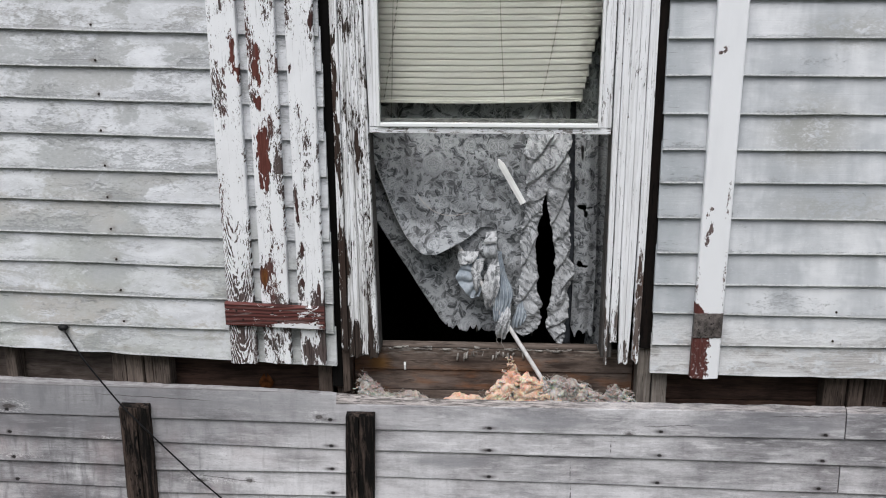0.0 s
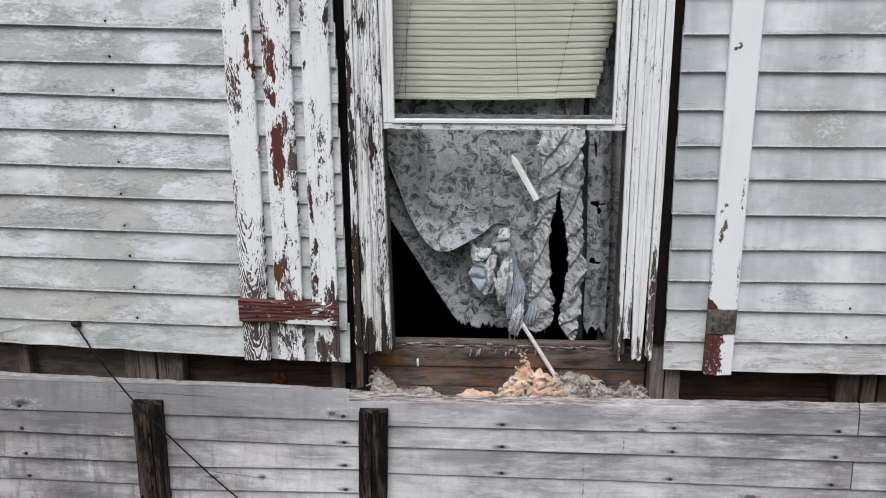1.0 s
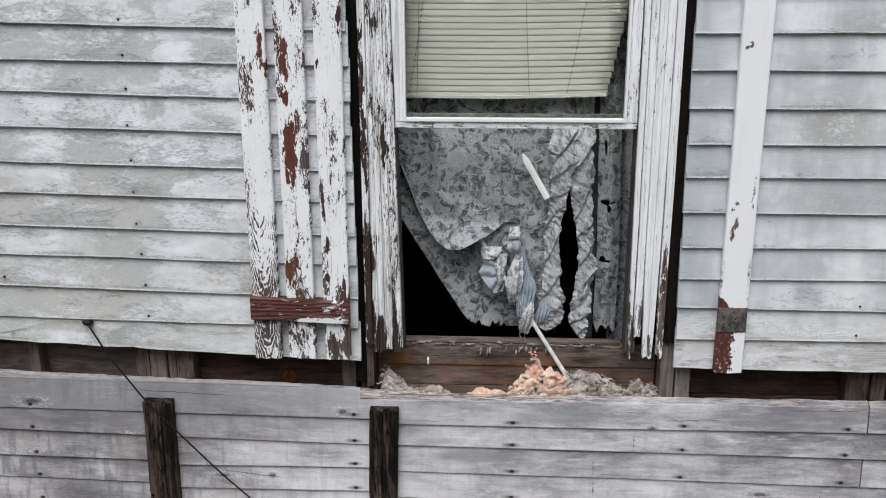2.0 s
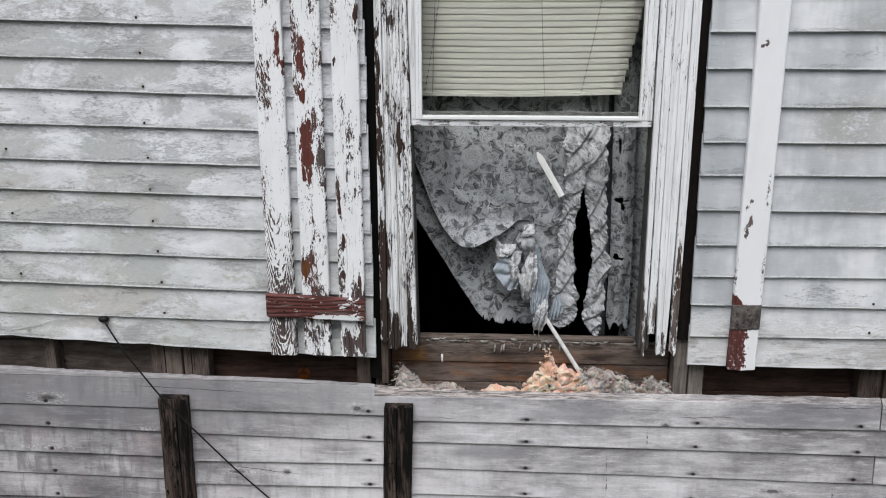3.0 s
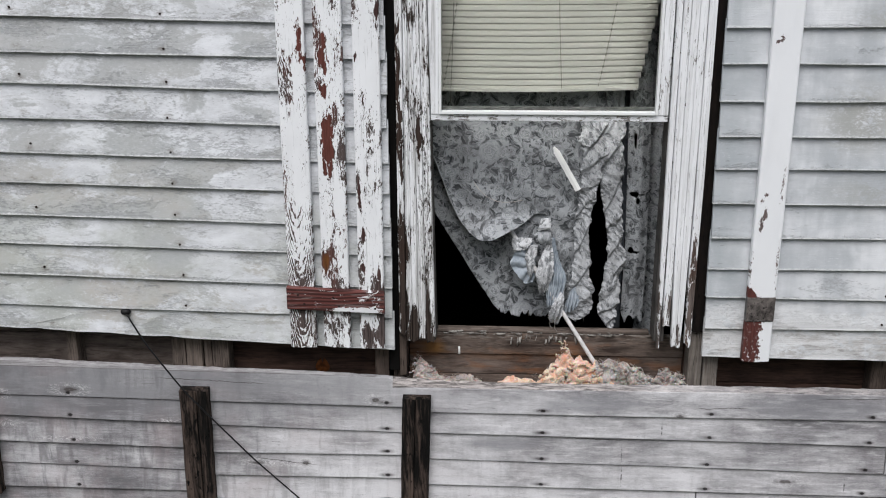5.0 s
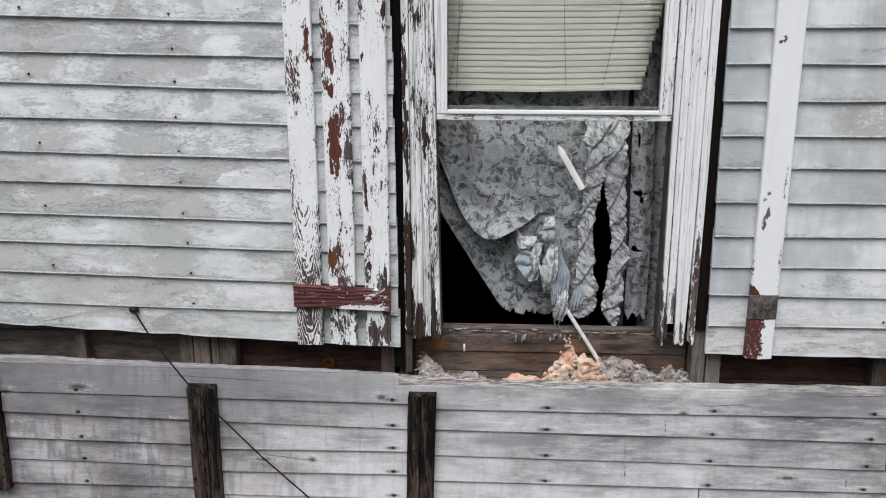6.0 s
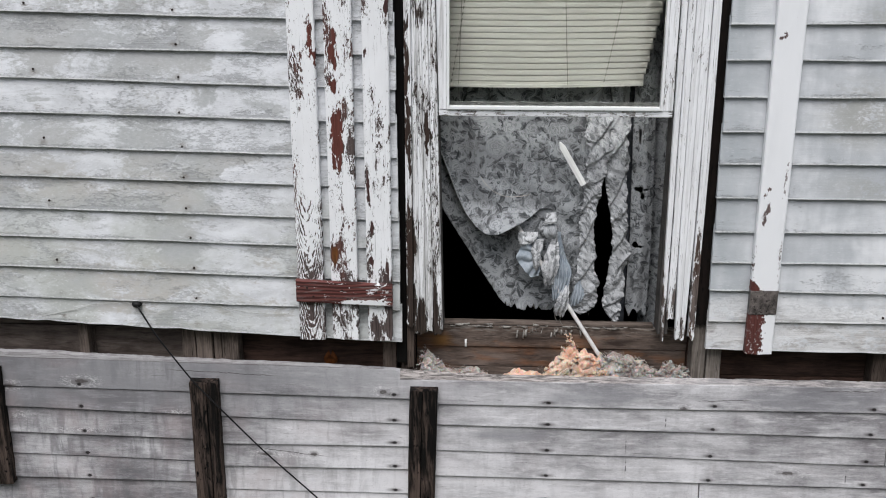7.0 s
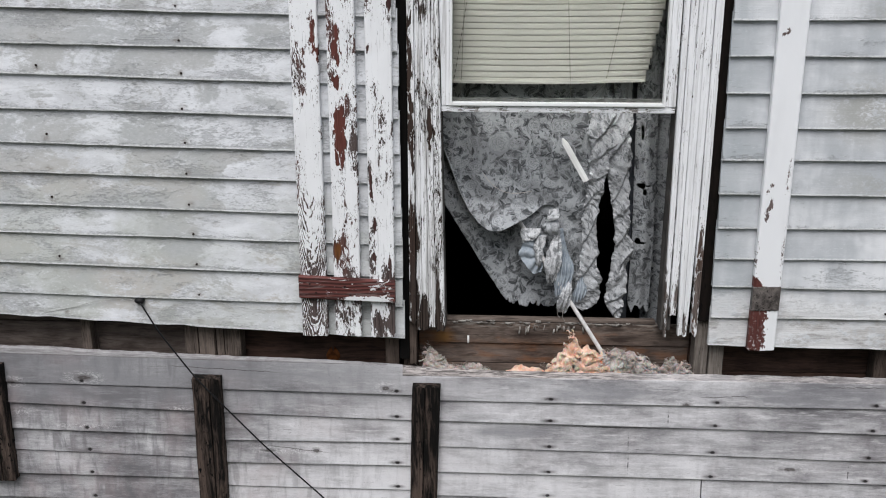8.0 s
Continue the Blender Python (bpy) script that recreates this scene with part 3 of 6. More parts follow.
def curtain_material(name="rose_print_curtain", tint=(0.40, 0.415, 0.435), ink=(0.036, 0.039, 0.042)):
    """Grey cotton printed with full-blown roses and sprays of leaves."""
    m, nt, b = material(name, 0.9)
    v = uvs(nt)
    wob = nt.nodes.new("ShaderNodeTexNoise")
    wob.inputs["Scale"].default_value = 30
    wob.inputs["Detail"].default_value = 3
    nt.links.new(v, wob.inputs["Vector"])
    bend = vec(nt, "SUBTRACT", wob.outputs["Color"], (0.5, 0.5, 0.5))
    w = vec(nt, "ADD", v, vec(nt, "MULTIPLY", bend, (0.022, 0.022, 0)))

    def cells(scale, src, random_share=0.9):
        n = nt.nodes.new("ShaderNodeTexVoronoi")
        n.voronoi_dimensions = "2D"
        n.inputs["Scale"].default_value = scale
        n.inputs["Randomness"].default_value = random_share
        nt.links.new(src, n.inputs["Vector"])
        return vec(nt, "SUBTRACT", src, n.outputs["Position"]), xyz(nt, n.outputs["Color"])

    def flower(scale, size, rings, strength, col, shift, few):
        """Roses of one size: scalloped petals wound round the heart, each shaded towards its root."""
        loc, c = cells(scale, vec(nt, "ADD", w, (shift, shift * 0.7, 0)), 0.75)
        lx, ly, _ = xyz(nt, loc)
        r = mth(nt, "DIVIDE", vec(nt, "LENGTH", vec(nt, "MULTIPLY", loc, (1, 1, 0))), size)
        ang = mth(nt, "ADD", mth(nt, "ARCTAN2", ly, lx), mth(nt, "MULTIPLY", c[0], 6.28))
        ruffled = mth(nt, "MULTIPLY", mth(nt, "SUBTRACT", noi(nt, v, (1, 1, 1), 60, 3, 0.6), 0.5), 3.2)
        ring = mth(nt, "FLOOR", mth(nt, "MULTIPLY", r, rings))
        scal = mth(nt, "ABSOLUTE", mth(nt, "SINE", mth(nt, "ADD", mth(nt, "MULTIPLY", ang, 1.5), mth(nt, "MULTIPLY", ring, 1.9))))
        petal = mth(nt, "FRACT", mth(nt, "ADD", mth(nt, "ADD", mth(nt, "MULTIPLY", r, rings), mth(nt, "MULTIPLY", scal, 0.5)), ruffled))
        rr = mth(nt, "ADD", r, mth(nt, "MULTIPLY", scal, -0.14))
        here = mth(nt, "MULTIPLY", rmp(nt, rr, 0.84, 0.92, 1.0, 0.0), rmp(nt, c[1], few, few + 0.02))
        rim = mth(nt, "MULTIPLY", rmp(nt, rr, 0.74, 0.87), here)
        out = mix(nt, mth(nt, "MULTIPLY", here, 0.85), col, tuple(k * 1.16 for k in tint))
        dark = mth(nt, "MULTIPLY", rmp(nt, petal, 0.05, 0.75, 1.0, 0.0), rmp(nt, r, 0.0, 1.0, 1.0, 0.55))
        dark = mth(nt, "MAXIMUM", mth(nt, "MULTIPLY", dark, here), mth(nt, "MULTIPLY", rim, 0.7))
        return mix(nt, mth(nt, "MULTIPLY", dark, strength), out, tuple(k * 1.6 for k in ink))

    def leaves(scale, half, slim, tone, mask, col, shift):
        loc, c = cells(scale, vec(nt, "ADD", w, (shift, shift * 0.31, 0)), 1.0)
        lx, ly, _ = xyz(nt, loc)
        a = mth(nt, "MULTIPLY", c[0], 6.283)
        ca, sa = mth(nt, "COSINE", a), mth(nt, "SINE", a)
        along = mth(nt, "ADD", mth(nt, "MULTIPLY", lx, ca), mth(nt, "MULTIPLY", ly, sa))
        side = mth(nt, "SUBTRACT", mth(nt, "MULTIPLY", ly, ca), mth(nt, "MULTIPLY", lx, sa))
        across = mth(nt, "ABSOLUTE", side)
        t = mth(nt, "DIVIDE", along, half)
        wide = mth(nt, "MULTIPLY", mth(nt, "SUBTRACT", 1.0, mth(nt, "MULTIPLY", t, t)), half * slim)
        shape = rmp(nt, mth(nt, "SUBTRACT", wide, across), -0.0006, 0.0014)
        vein = rmp(nt, across, 0.0002, 0.0013, 0.35, 1.0)
        half_tone = rmp(nt, side, -0.001, 0.001, 0.62, 1.0)
        f = mth(nt, "MULTIPLY", mth(nt, "MULTIPLY", shape, mth(nt, "MULTIPLY", vein, half_tone)), mask)
        shade = mix(nt, c[1], tuple(k * tone for k in ink), tuple(k * tone * 1.9 for k in ink))
        return mix(nt, mth(nt, "MULTIPLY", f, rmp(nt, c[2], 0.0, 1.0, 0.65, 1.0)), col, shade)

    ground = noi(nt, v, (1, 1, 1), 40, 4, 0.6, 0.6)
    col = mix(nt, rmp(nt, ground, 0.40, 0.65, 0.0, 0.30), tint, tuple(k * 0.66 for k in tint))
    spray = rmp(nt, noi(nt, v, (1, 1, 1), 12, 4, 0.65, 0.9), 0.43, 0.46)
    twig = noi(nt, v, (1, 1, 1), 55, 2, 0.5, 1.6)
    stem = mth(nt, "MULTIPLY", rmp(nt, mth(nt, "ABSOLUTE", mth(nt, "SUBTRACT", twig, 0.5)), 0.006, 0.020, 0.7, 0.0), spray)
    col = mix(nt, stem, col, tuple(k * 1.4 for k in ink))
    col = leaves(23.0, 0.0235, 0.46, 1.15, spray, col, 12.2)
    col = leaves(31.0, 0.0175, 0.44, 1.0, spray, col, 17.4)
    col = leaves(52.0, 0.0110, 0.48, 1.3, rmp(nt, noi(nt, v, (1, 1, 1), 17, 3, 0.6, 0.7), 0.46, 0.50), col, 31.0)
    col = flower(14.0, 0.024, 2.6, 0.75, col, 5.3, 0.58)
    col = flower(8.2, 0.043, 3.6, 0.52, col, 0.0, 0.66)
    soil = noi(nt, v, (1, 1, 1), 6, 5, 0.65)
    col = mix(nt, rmp(nt, soil, 0.42, 0.75, 0, 0.40), col, (0.150, 0.150, 0.155))
    nt.links.new(col, b.inputs["Base Color"])
    b.inputs["Sheen Weight"].default_value = 0.1
    thread = noi(nt, v, (1, 1, 1), 900, 2)
    rumple = noi(nt, v, (1, 1, 1), 42, 5, 0.6, 0.6)
    relief(nt, b, mth(nt, "ADD", mth(nt, "MULTIPLY", thread, 0.08), rumple), 0.40, 0.004)
    return m


def cloth_material(name, a, c, scale=35):
    m, nt, b = material(name, 0.9)
    v = position(nt)
    n = noi(nt, v, (1, 1, 1), scale, 6, 0.68, 0.5)
    nt.links.new(mix(nt, rmp(nt, n, 0.35, 0.65), a, c), b.inputs["Base Color"])
    relief(nt, b, noi(nt, v, (1, 1, 1), 45, 3, 0.55, 0.8), 0.25, 0.003)
    return m


def wool_material(name, a, c, scale, grime):
    """Matted fibre: mottled in tint, with a fuzzy surface that light soaks into."""
    m, nt, b = material(name, 1.0)
    v = position(nt)
    n = noi(nt, v, (1, 1, 1), scale, 6, 0.7, 0.8)
    fuzz = noi(nt, v, (1, 1, 1.4), 330, 4, 0.7, 1.5)
    col = mix(nt, rmp(nt, n, 0.35, 0.65), a, c)
    dirt = noi(nt, v, (1, 1, 1), scale * 0.7, 5, 0.7, 0.4)
    col = mix(nt, rmp(nt, dirt, 0.52, 0.72, 0.0, 0.7), col, grime)
    nt.links.new(mix(nt, rmp(nt, fuzz, 0.35, 0.55, 0.14, 0.0), col, tuple(k * 0.45 for k in a)), b.inputs["Base Color"])
    b.inputs["Sheen Weight"].default_value = 0.3
    b.inputs["Subsurface Weight"].default_value = 0.35
    b.inputs["Subsurface Scale"].default_value = 0.006
    relief(nt, b, fuzz, 0.8, 0.003)
    return m


def glass_material():
    m, nt, b = material("dusty_pane", 0.04)
    b.inputs["Base Color"].default_value = (0.925, 0.945, 0.915, 1)
    b.inputs["Transmission Weight"].default_value = 1.0
    b.inputs["IOR"].default_value = 1.05
    b.inputs["Specular IOR Level"].default_value = 0.5
    return m


CLAP = clap_material()
SHEATH = sheath_material()
SLAT_A = peel_material("peeling_shutter_white_rings", [(-0.738, 2.535, 0.011, 0.075), (-0.728, 2.475, 0.007, 0.035), (-0.785, 2.46, 0.018, 0.06, 0.4), (-0.765, 2.40, 0.03, 0.10, 0.3)], 0.012, rings=0.125)
SLAT_B = peel_material("peeling_shutter_white_patched", [(-0.668, 2.495, 0.019, 0.060), (-0.668, 2.400, 0.017, 0.032), (-0.663, 2.235, 0.020, 0.115), (-0.676, 2.16, 0.012, 0.05), (-0.65, 2.35, 0.05, 0.25, 0.35), (-0.682, 1.858, 0.018, 0.030)], 0.03, orange=[(-0.682, 1.858, 0.020, 0.034)], low=1.72)
SLAT_C = peel_material("peeling_shutter_white", [(-0.502, 2.622, 0.008, 0.045), (-0.570, 2.50, 0.006, 0.03, 0.6), (-0.566, 2.07, 0.006, 0.055), (-0.560, 1.95, 0.006, 0.045), (-0.562, 1.83, 0.008, 0.022), (-0.512, 1.765, 0.022, 0.050, 0.9), (-0.555, 1.60, 0.020, 0.040, 0.8), (-0.505, 1.585, 0.018, 0.035, 0.8), (-0.53, 2.15, 0.06, 0.3, 0.2)], 0.010, red=(0.062, 0.030, 0.028))
CASING_L = peel_material("peeling_casing_paint", [(-0.447, 2.40, 0.013, 0.24), (-0.440, 2.18, 0.008, 0.10), (-0.381, 2.24, 0.009, 0.085), (-0.440, 1.74, 0.016, 0.32, 1.0), (-0.405, 1.60, 0.012, 0.09, 0.8), (-0.358, 1.62, 0.010, 0.10, 0.7)], 0.030, under=(0.030, 0.023, 0.020), red=(0.042, 0.027, 0.022), low=1.40, strip=0.95, fine=1.35, tall=0.42, silver=0.75)
CASING_R = peel_material("flaking_casing_paint", [(0.388, 1.75, 0.010, 0.30, 0.5), (0.494, 1.75, 0.010, 0.25, 0.6), (0.45, 1.60, 0.05, 0.05, 0.3)], -0.030, under=(0.09, 0.075, 0.07), red=(0.08, 0.05, 0.04), low=1.58, orange=[(0.482, 1.585, 0.014, 0.03)], strip=0.9, fine=1.3, tall=0.4, silver=0.25)
SASH = peel_material("worn_sash_paint", [(0.368, 2.6, 0.03, 0.4, 0.25), (0.02, 2.300, 0.36, 0.012, 0.35)], 0.000, under=(0.19, 0.18, 0.175), red=(0.22, 0.20, 0.19), low=1.0, strip=0.8, fine=1.4, silver=0.6)
SASH_RAIL = peel_material("worn_sash_rail_paint", [(0.02, 2.298, 0.40, 0.010, 0.2)], 0.030, under=(0.17, 0.16, 0.155), red=(0.20, 0.18, 0.17), low=1.0, strip=0.8, fine=1.4, tall=0.6, flat=True)
BEAD = plain("clean_white_bead", (0.88, 0.89, 0.90), 0.35, vary=0.02, scale=9)
BEADIN = plain("dull_grey_inner_rail", (0.13, 0.13, 0.13), 0.7, vary=0.25, scale=40)
RAIL = rail_material()
REMNANT = remnant_material()
BROWN = wood_material("dry_brown_stud", (0.026, 0.019, 0.016), (0.125, 0.095, 0.080), (130, 130, 6))
MIDSTUD = wood_material("dusty_brown_stud", (0.045, 0.035, 0.030), (0.23, 0.185, 0.160), (130, 130, 6))
GREYSTUD = wood_material("grey_brown_stud", (0.10, 0.085, 0.075), (0.30, 0.265, 0.24), (130, 130, 6))
SILLWOOD = wood_material("bare_brown_sill", (0.055, 0.042, 0.036), (0.23, 0.185, 0.16), (7, 60, 150))
INNER = wood_material("dusty_brown_inner_board", (0.042, 0.030, 0.025), (0.200, 0.155, 0.132), (9, 60, 60), (0.25, 0.105, 0.042), cracks=0.35)
DUSTY = wood_material("dusty_grey_brown_bay_board", (0.075, 0.058, 0.050), (0.26, 0.21, 0.185), (9, 60, 60), cracks=0.35)
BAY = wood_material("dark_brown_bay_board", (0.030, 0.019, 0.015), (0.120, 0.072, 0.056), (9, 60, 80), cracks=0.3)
# black colour stands in for the shade of a deep gap
BLACKGAP = wood_material("gap_shade_strip", (0.0012, 0.001, 0.001), (0.005, 0.004, 0.0035), (130, 130, 6))
# jamb wood darkened in colour for the shadow inside the opening
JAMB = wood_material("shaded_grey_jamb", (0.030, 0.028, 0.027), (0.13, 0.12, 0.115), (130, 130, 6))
# backing boards coloured near black, for the shade in gaps of the siding
DARKGAP = wood_material("gap_shade_wood", (0.005, 0.004, 0.004), (0.022, 0.017, 0.014), (130, 130, 6))
# brown gap wood, with the gap's shade put into its colour
GAPWOOD = wood_material("gap_wood_with_shade", (0.002, 0.0016, 0.0015), (0.012, 0.0075, 0.006), (70, 70, 12))
POST = batten_material("dark_weathered_batten", (0.004, 0.0034, 0.0032), (0.105, 0.076, 0.064), (90, 90, 8))
CURTAIN = curtain_material()
# curtain print with a lighter colour, to lift the ruffles' shaded pleats
PALE_CURTAIN = curtain_material("lightened_rose_print", (0.48, 0.49, 0.51), (0.090, 0.095, 0.100))
# blue-grey lining, darkened in colour as the shaded strip by the ruffle
SHADE = cloth_material("shade_dark_lining", (0.045, 0.050, 0.060), (0.085, 0.092, 0.105))
LINING = cloth_material("pale_blue_lining", (0.255, 0.295, 0.34), (0.40, 0.44, 0.485))
RAG = curtain_material("bleached_rose_print", (0.62, 0.63, 0.65), (0.11, 0.115, 0.12))
BLIND = plain("ivory_blind_slat", (0.405, 0.398, 0.368), 0.5, vary=0.05, scale=7)
CORD = plain("grey_blind_cord", (0.16, 0.155, 0.14), 0.8)
GLASS = glass_material()
POLE = plain("scuffed_white_pole", (0.74, 0.72, 0.72), 0.4, vary=0.12, scale=60)
WOOL = wool_material("pink_insulation_wool", (0.76, 0.40, 0.27), (0.91, 0.74, 0.61), 24, (0.55, 0.40, 0.32))
LINT = wool_material("grey_dirty_lint", (0.27, 0.225, 0.205), (0.68, 0.61, 0.57), 20, (0.10, 0.078, 0.068))
FIBRE = plain("pale_dusty_fibre", (0.55, 0.50, 0.46), 0.95, vary=0.2, scale=50)
RUBBER = plain("black_cable_sheath", (0.012, 0.012, 0.013), 0.5)
NAIL = plain("rusted_nail_head", (0.035, 0.024, 0.020), 0.7, 0.3)
ROOM = plain("dim_interior_plaster", (0.12, 0.11, 0.10), 0.95, scale=4)
SHELL = plain("weathered_grey_outer_wall", (0.42, 0.42, 0.43), 0.85, scale=6)
LINTPALE = cloth_material("dusty_pale_paint", (0.13, 0.115, 0.105), (0.42, 0.40, 0.375))
LEAF = plain("dry_orange_leaf", (0.17, 0.055, 0.013), 0.7, vary=0.3, scale=70)
WEED = plain("weed_green", (0.15, 0.20, 0.035), 0.6, vary=0.25, scale=80)
GROUND = plain("worn_grass_soil", (0.11, 0.115, 0.075), 0.95, vary=0.3, scale=9)
CHALK = plain("white_strip", (0.86, 0.86, 0.85), 0.45, vary=0.05, scale=20)


# ---- mesh helpers ----
def obj(name, bm, mat, parent=None, label=""):
    """Links bm, in world metres, as one mesh object; under parent if given."""
    me = bpy.data.meshes.new(name)
    bm.normal_update()
    bm.to_mesh(me)
    bm.free()
    if mat:
        me.materials.append(mat)
    o = new(name, me)
    if parent:
        base = parent.matrix_world.copy() if parent.parent is None else parent.parent.matrix_basis @ parent.matrix_basis
        me.transform(base.inverted())
        o.parent = parent
    if label:
        o["label"] = label
    return o


def part(name, bm, mat, parent, label=""):
    return obj(name, bm, mat, parent, label)


def empty(name, x, y, z):
    o = new(name)
    o.location = (x, y, z)
    o.matrix_world = Matrix.Translation((x, y, z))
    o.empty_display_size = 0.05
    return o


def smooth(o):
    for f in o.data.polygons:
        f.use_smooth = True
    return o


def box(bm, x0, x1, y0, y1, z0, z1, bevel=0.0):
    r = bmesh.ops.create_cube(bm, size=1)
    for v in r["verts"]:
        v.co = Vector((x0 + (v.co.x + 0.5) * (x1 - x0), y0 + (v.co.y + 0.5) * (y1 - y0), z0 + (v.co.z + 0.5) * (z1 - z0)))
    if bevel:
        es = list({e for v in r["verts"] for e in v.link_edges})
        bmesh.ops.bevel(bm, geom=es, offset=bevel, segments=2, affect="EDGES", profile=0.6)
    return bm


def loft(bm, rings, closed=True, caps=True, turn=True):
    """Skins rings of points that run from end to end."""
    vs = [[bm.verts.new(p) for p in r] for r in rings]
    k = len(rings[0])
    for a, b in zip(vs, vs[1:]):
        for i in range(k if closed else k - 1):
            bm.faces.new((a[i], a[(i + 1) % k], b[(i + 1) % k], b[i]))
    if caps and closed:
        bm.faces.new(vs[0][::-1])
        bm.faces.new(vs[-1])
    if turn:
        bmesh.ops.recalc_face_normals(bm, faces=bm.faces)
    return vs


def wav(a, b, scale=1.0):
    return noise.noise(Vector((a * scale, b * 7.31, 3.7)))


def tube(bm, pts, r, sides=8, taper=1.0, turn=True):
    rings = []
    n = len(pts)
    for i, p in enumerate(pts):
        p = Vector(p)
        a, b = Vector(pts[max(i - 1, 0)]), Vector(pts[min(i + 1, n - 1)])
        d = (b - a).normalized()
        s = d.cross(Vector((0.0, 0.0, 1.0)))
        if s.length < 1e-3:
            s = d.cross(Vector((0.0, 1.0, 0.0)))
        s.normalize()
        t = s.cross(d).normalized()
        rr = r * (1 + (taper - 1) * i / max(n - 1, 1))
        rings.append([p + rr * (math.cos(2 * math.pi * k / sides) * s + math.sin(2 * math.pi * k / sides) * t) for k in range(sides)])
    loft(bm, rings, turn=turn)
    return bm


def lerp(x, xs, ys):
    return float(np.interp(x, xs, ys))


def set_uv(bm, fn):
    lay = bm.loops.layers.uv.verify()
    for f in bm.faces:
        for l in f.loops:
            l[lay].uv = fn(l.vert.co)


# ---- nails ----
def nail_mesh(r):
    bm = bmesh.new()
    rings = [[(r * s * math.cos(a), y, r * s * math.sin(a)) for a in [2 * math.pi * i / 7 for i in range(7)]] for s, y in ((0.9, 0.004), (1.0, -0.0005), (0.7, -0.0018))]
    loft(bm, rings)
    me = bpy.data.meshes.new("nail")
    bm.to_mesh(me)
    bm.free()
    me.materials.append(NAIL)
    return me


NAIL_BIG, NAIL_SMALL = nail_mesh(0.0042), nail_mesh(0.0038)


def nail(parent, x, y, z, me=None):
    o = new("nail", me or NAIL_BIG)
    o.parent = parent
    base = parent.location + (parent.parent.location if parent.parent else Vector())
    o.location = Vector((x, y, z)) - base
    return o


# ---- ground and house body ----
bm = bmesh.new()
bmesh.ops.create_grid(bm, x_segments=60, y_segments=60, size=300)
tagged(obj("ground", bm, GROUND), "patchy dry grass and soil before the house", "ground", kind="structure")

HX, TOP = 3.2, 3.6
WALL = bmesh.new()
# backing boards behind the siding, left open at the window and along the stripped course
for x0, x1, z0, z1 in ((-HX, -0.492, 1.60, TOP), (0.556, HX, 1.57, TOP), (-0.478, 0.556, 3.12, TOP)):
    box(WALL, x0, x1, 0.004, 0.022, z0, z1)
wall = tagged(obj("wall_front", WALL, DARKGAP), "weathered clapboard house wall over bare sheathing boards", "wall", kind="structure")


def shell_box(name, x0, x1, y0, y1, z0, z1, mat, label, cat):
    b = bmesh.new()
    box(b, x0, x1, y0, y1, z0, z1)
    return tagged(obj(name, b, mat), label, cat, kind="structure")


shell_box("wall_left", -HX - 0.15, -HX, -0.004, 4.0, 0, TOP, SHELL, "plain grey side wall of the house", "wall")
shell_box("wall_right", HX, HX + 0.15, -0.004, 4.0, 0, TOP, SHELL, "plain grey side wall of the house", "wall")
shell_box("wall_back", -HX - 0.15, HX + 0.15, 4.0, 4.15, 0, TOP, SHELL, "plain grey rear wall of the house", "wall")
# added out of view: keeps low sky light off the facade
shell_box("low_sky_blocker", -16, 16, -9.2, -9.0, 0, 6.0, SHELL, "added plain grey wall, out of view, that blocks low sky light", "wall")
shell_box("ceiling", -HX - 0.15, HX + 0.15, 0.0, 4.15, TOP + 0.004, TOP + 0.15, ROOM, "dark plain ceiling of the unlit room", "ceiling")
shell_box("floor", -HX, HX, 0.125, 3.996, 0.70, 0.80, ROOM, "dark bare floor of the unlit room", "floor")


# ---- siding ----
def clapboard(x0, x1, zl, zr, height, ragged=0.0, seed=0, name="clapboard"):
    """One lapped board: thick butt below, thin edge tucked under the board above. zl, zr: the butt's heights at its ends."""
    bm = bmesh.new()
    n = max(8, int((x1 - x0) / (0.05 if ragged else 0.16)))
    rings = []
    for i in range(n + 1):
        x = x0 + (x1 - x0) * i / n
        z = zl + (zr - zl) * i / n + 0.0022 * wav(x, seed, 2.3) + ragged * (wav(x, seed + 5, 13) + 0.8 * wav(x, seed + 9, 47))
        y = 0.0014 * wav(x, seed + 2, 1.7)
        rings.append([(x, -0.0025, z), (x, -0.0200 + y, z), (x, -0.0222 + y, z + 0.002), (x, -0.0050, z + height), (x, 0.000, z + height)])
    loft(bm, rings)
    slope = (zr - zl) / (x1 - x0)
    set_uv(bm, lambda c: (c.x, c.z - (zl + slope * (c.x - x0))))
    return part(name, bm, CLAP, wall)


LEFT_Z = [1.545, 1.650, 1.754, 1.864, 1.961, 2.068, 2.168, 2.279, 2.385, 2.486, 2.590]
LEFT_RISE = [0.038, 0.016, 0.022, 0.018, 0.018, 0.018, 0.017, 0.016, 0.022, 0.014, 0.018]
RIGHT_Z = [1.523, 1.630, 1.727, 1.832, 1.934, 2.040, 2.153, 2.254, 2.360, 2.472, 2.579]
RIGHT_RISE = [0.012, -0.009, 0.014, -0.008, -0.006, 0.005, -0.003, -0.002, 0.0, -0.002, -0.002]
for k in range(9):
    LEFT_Z.append(LEFT_Z[-1] + 0.107)
    LEFT_RISE.append(0.016)
    RIGHT_Z.append(RIGHT_Z[-1] + 0.108)
    RIGHT_RISE.append(0.0)
LEFT_NAILS = [(-1.165, 0.018), (-1.62, 0.03), (-2.2, 0.02)]
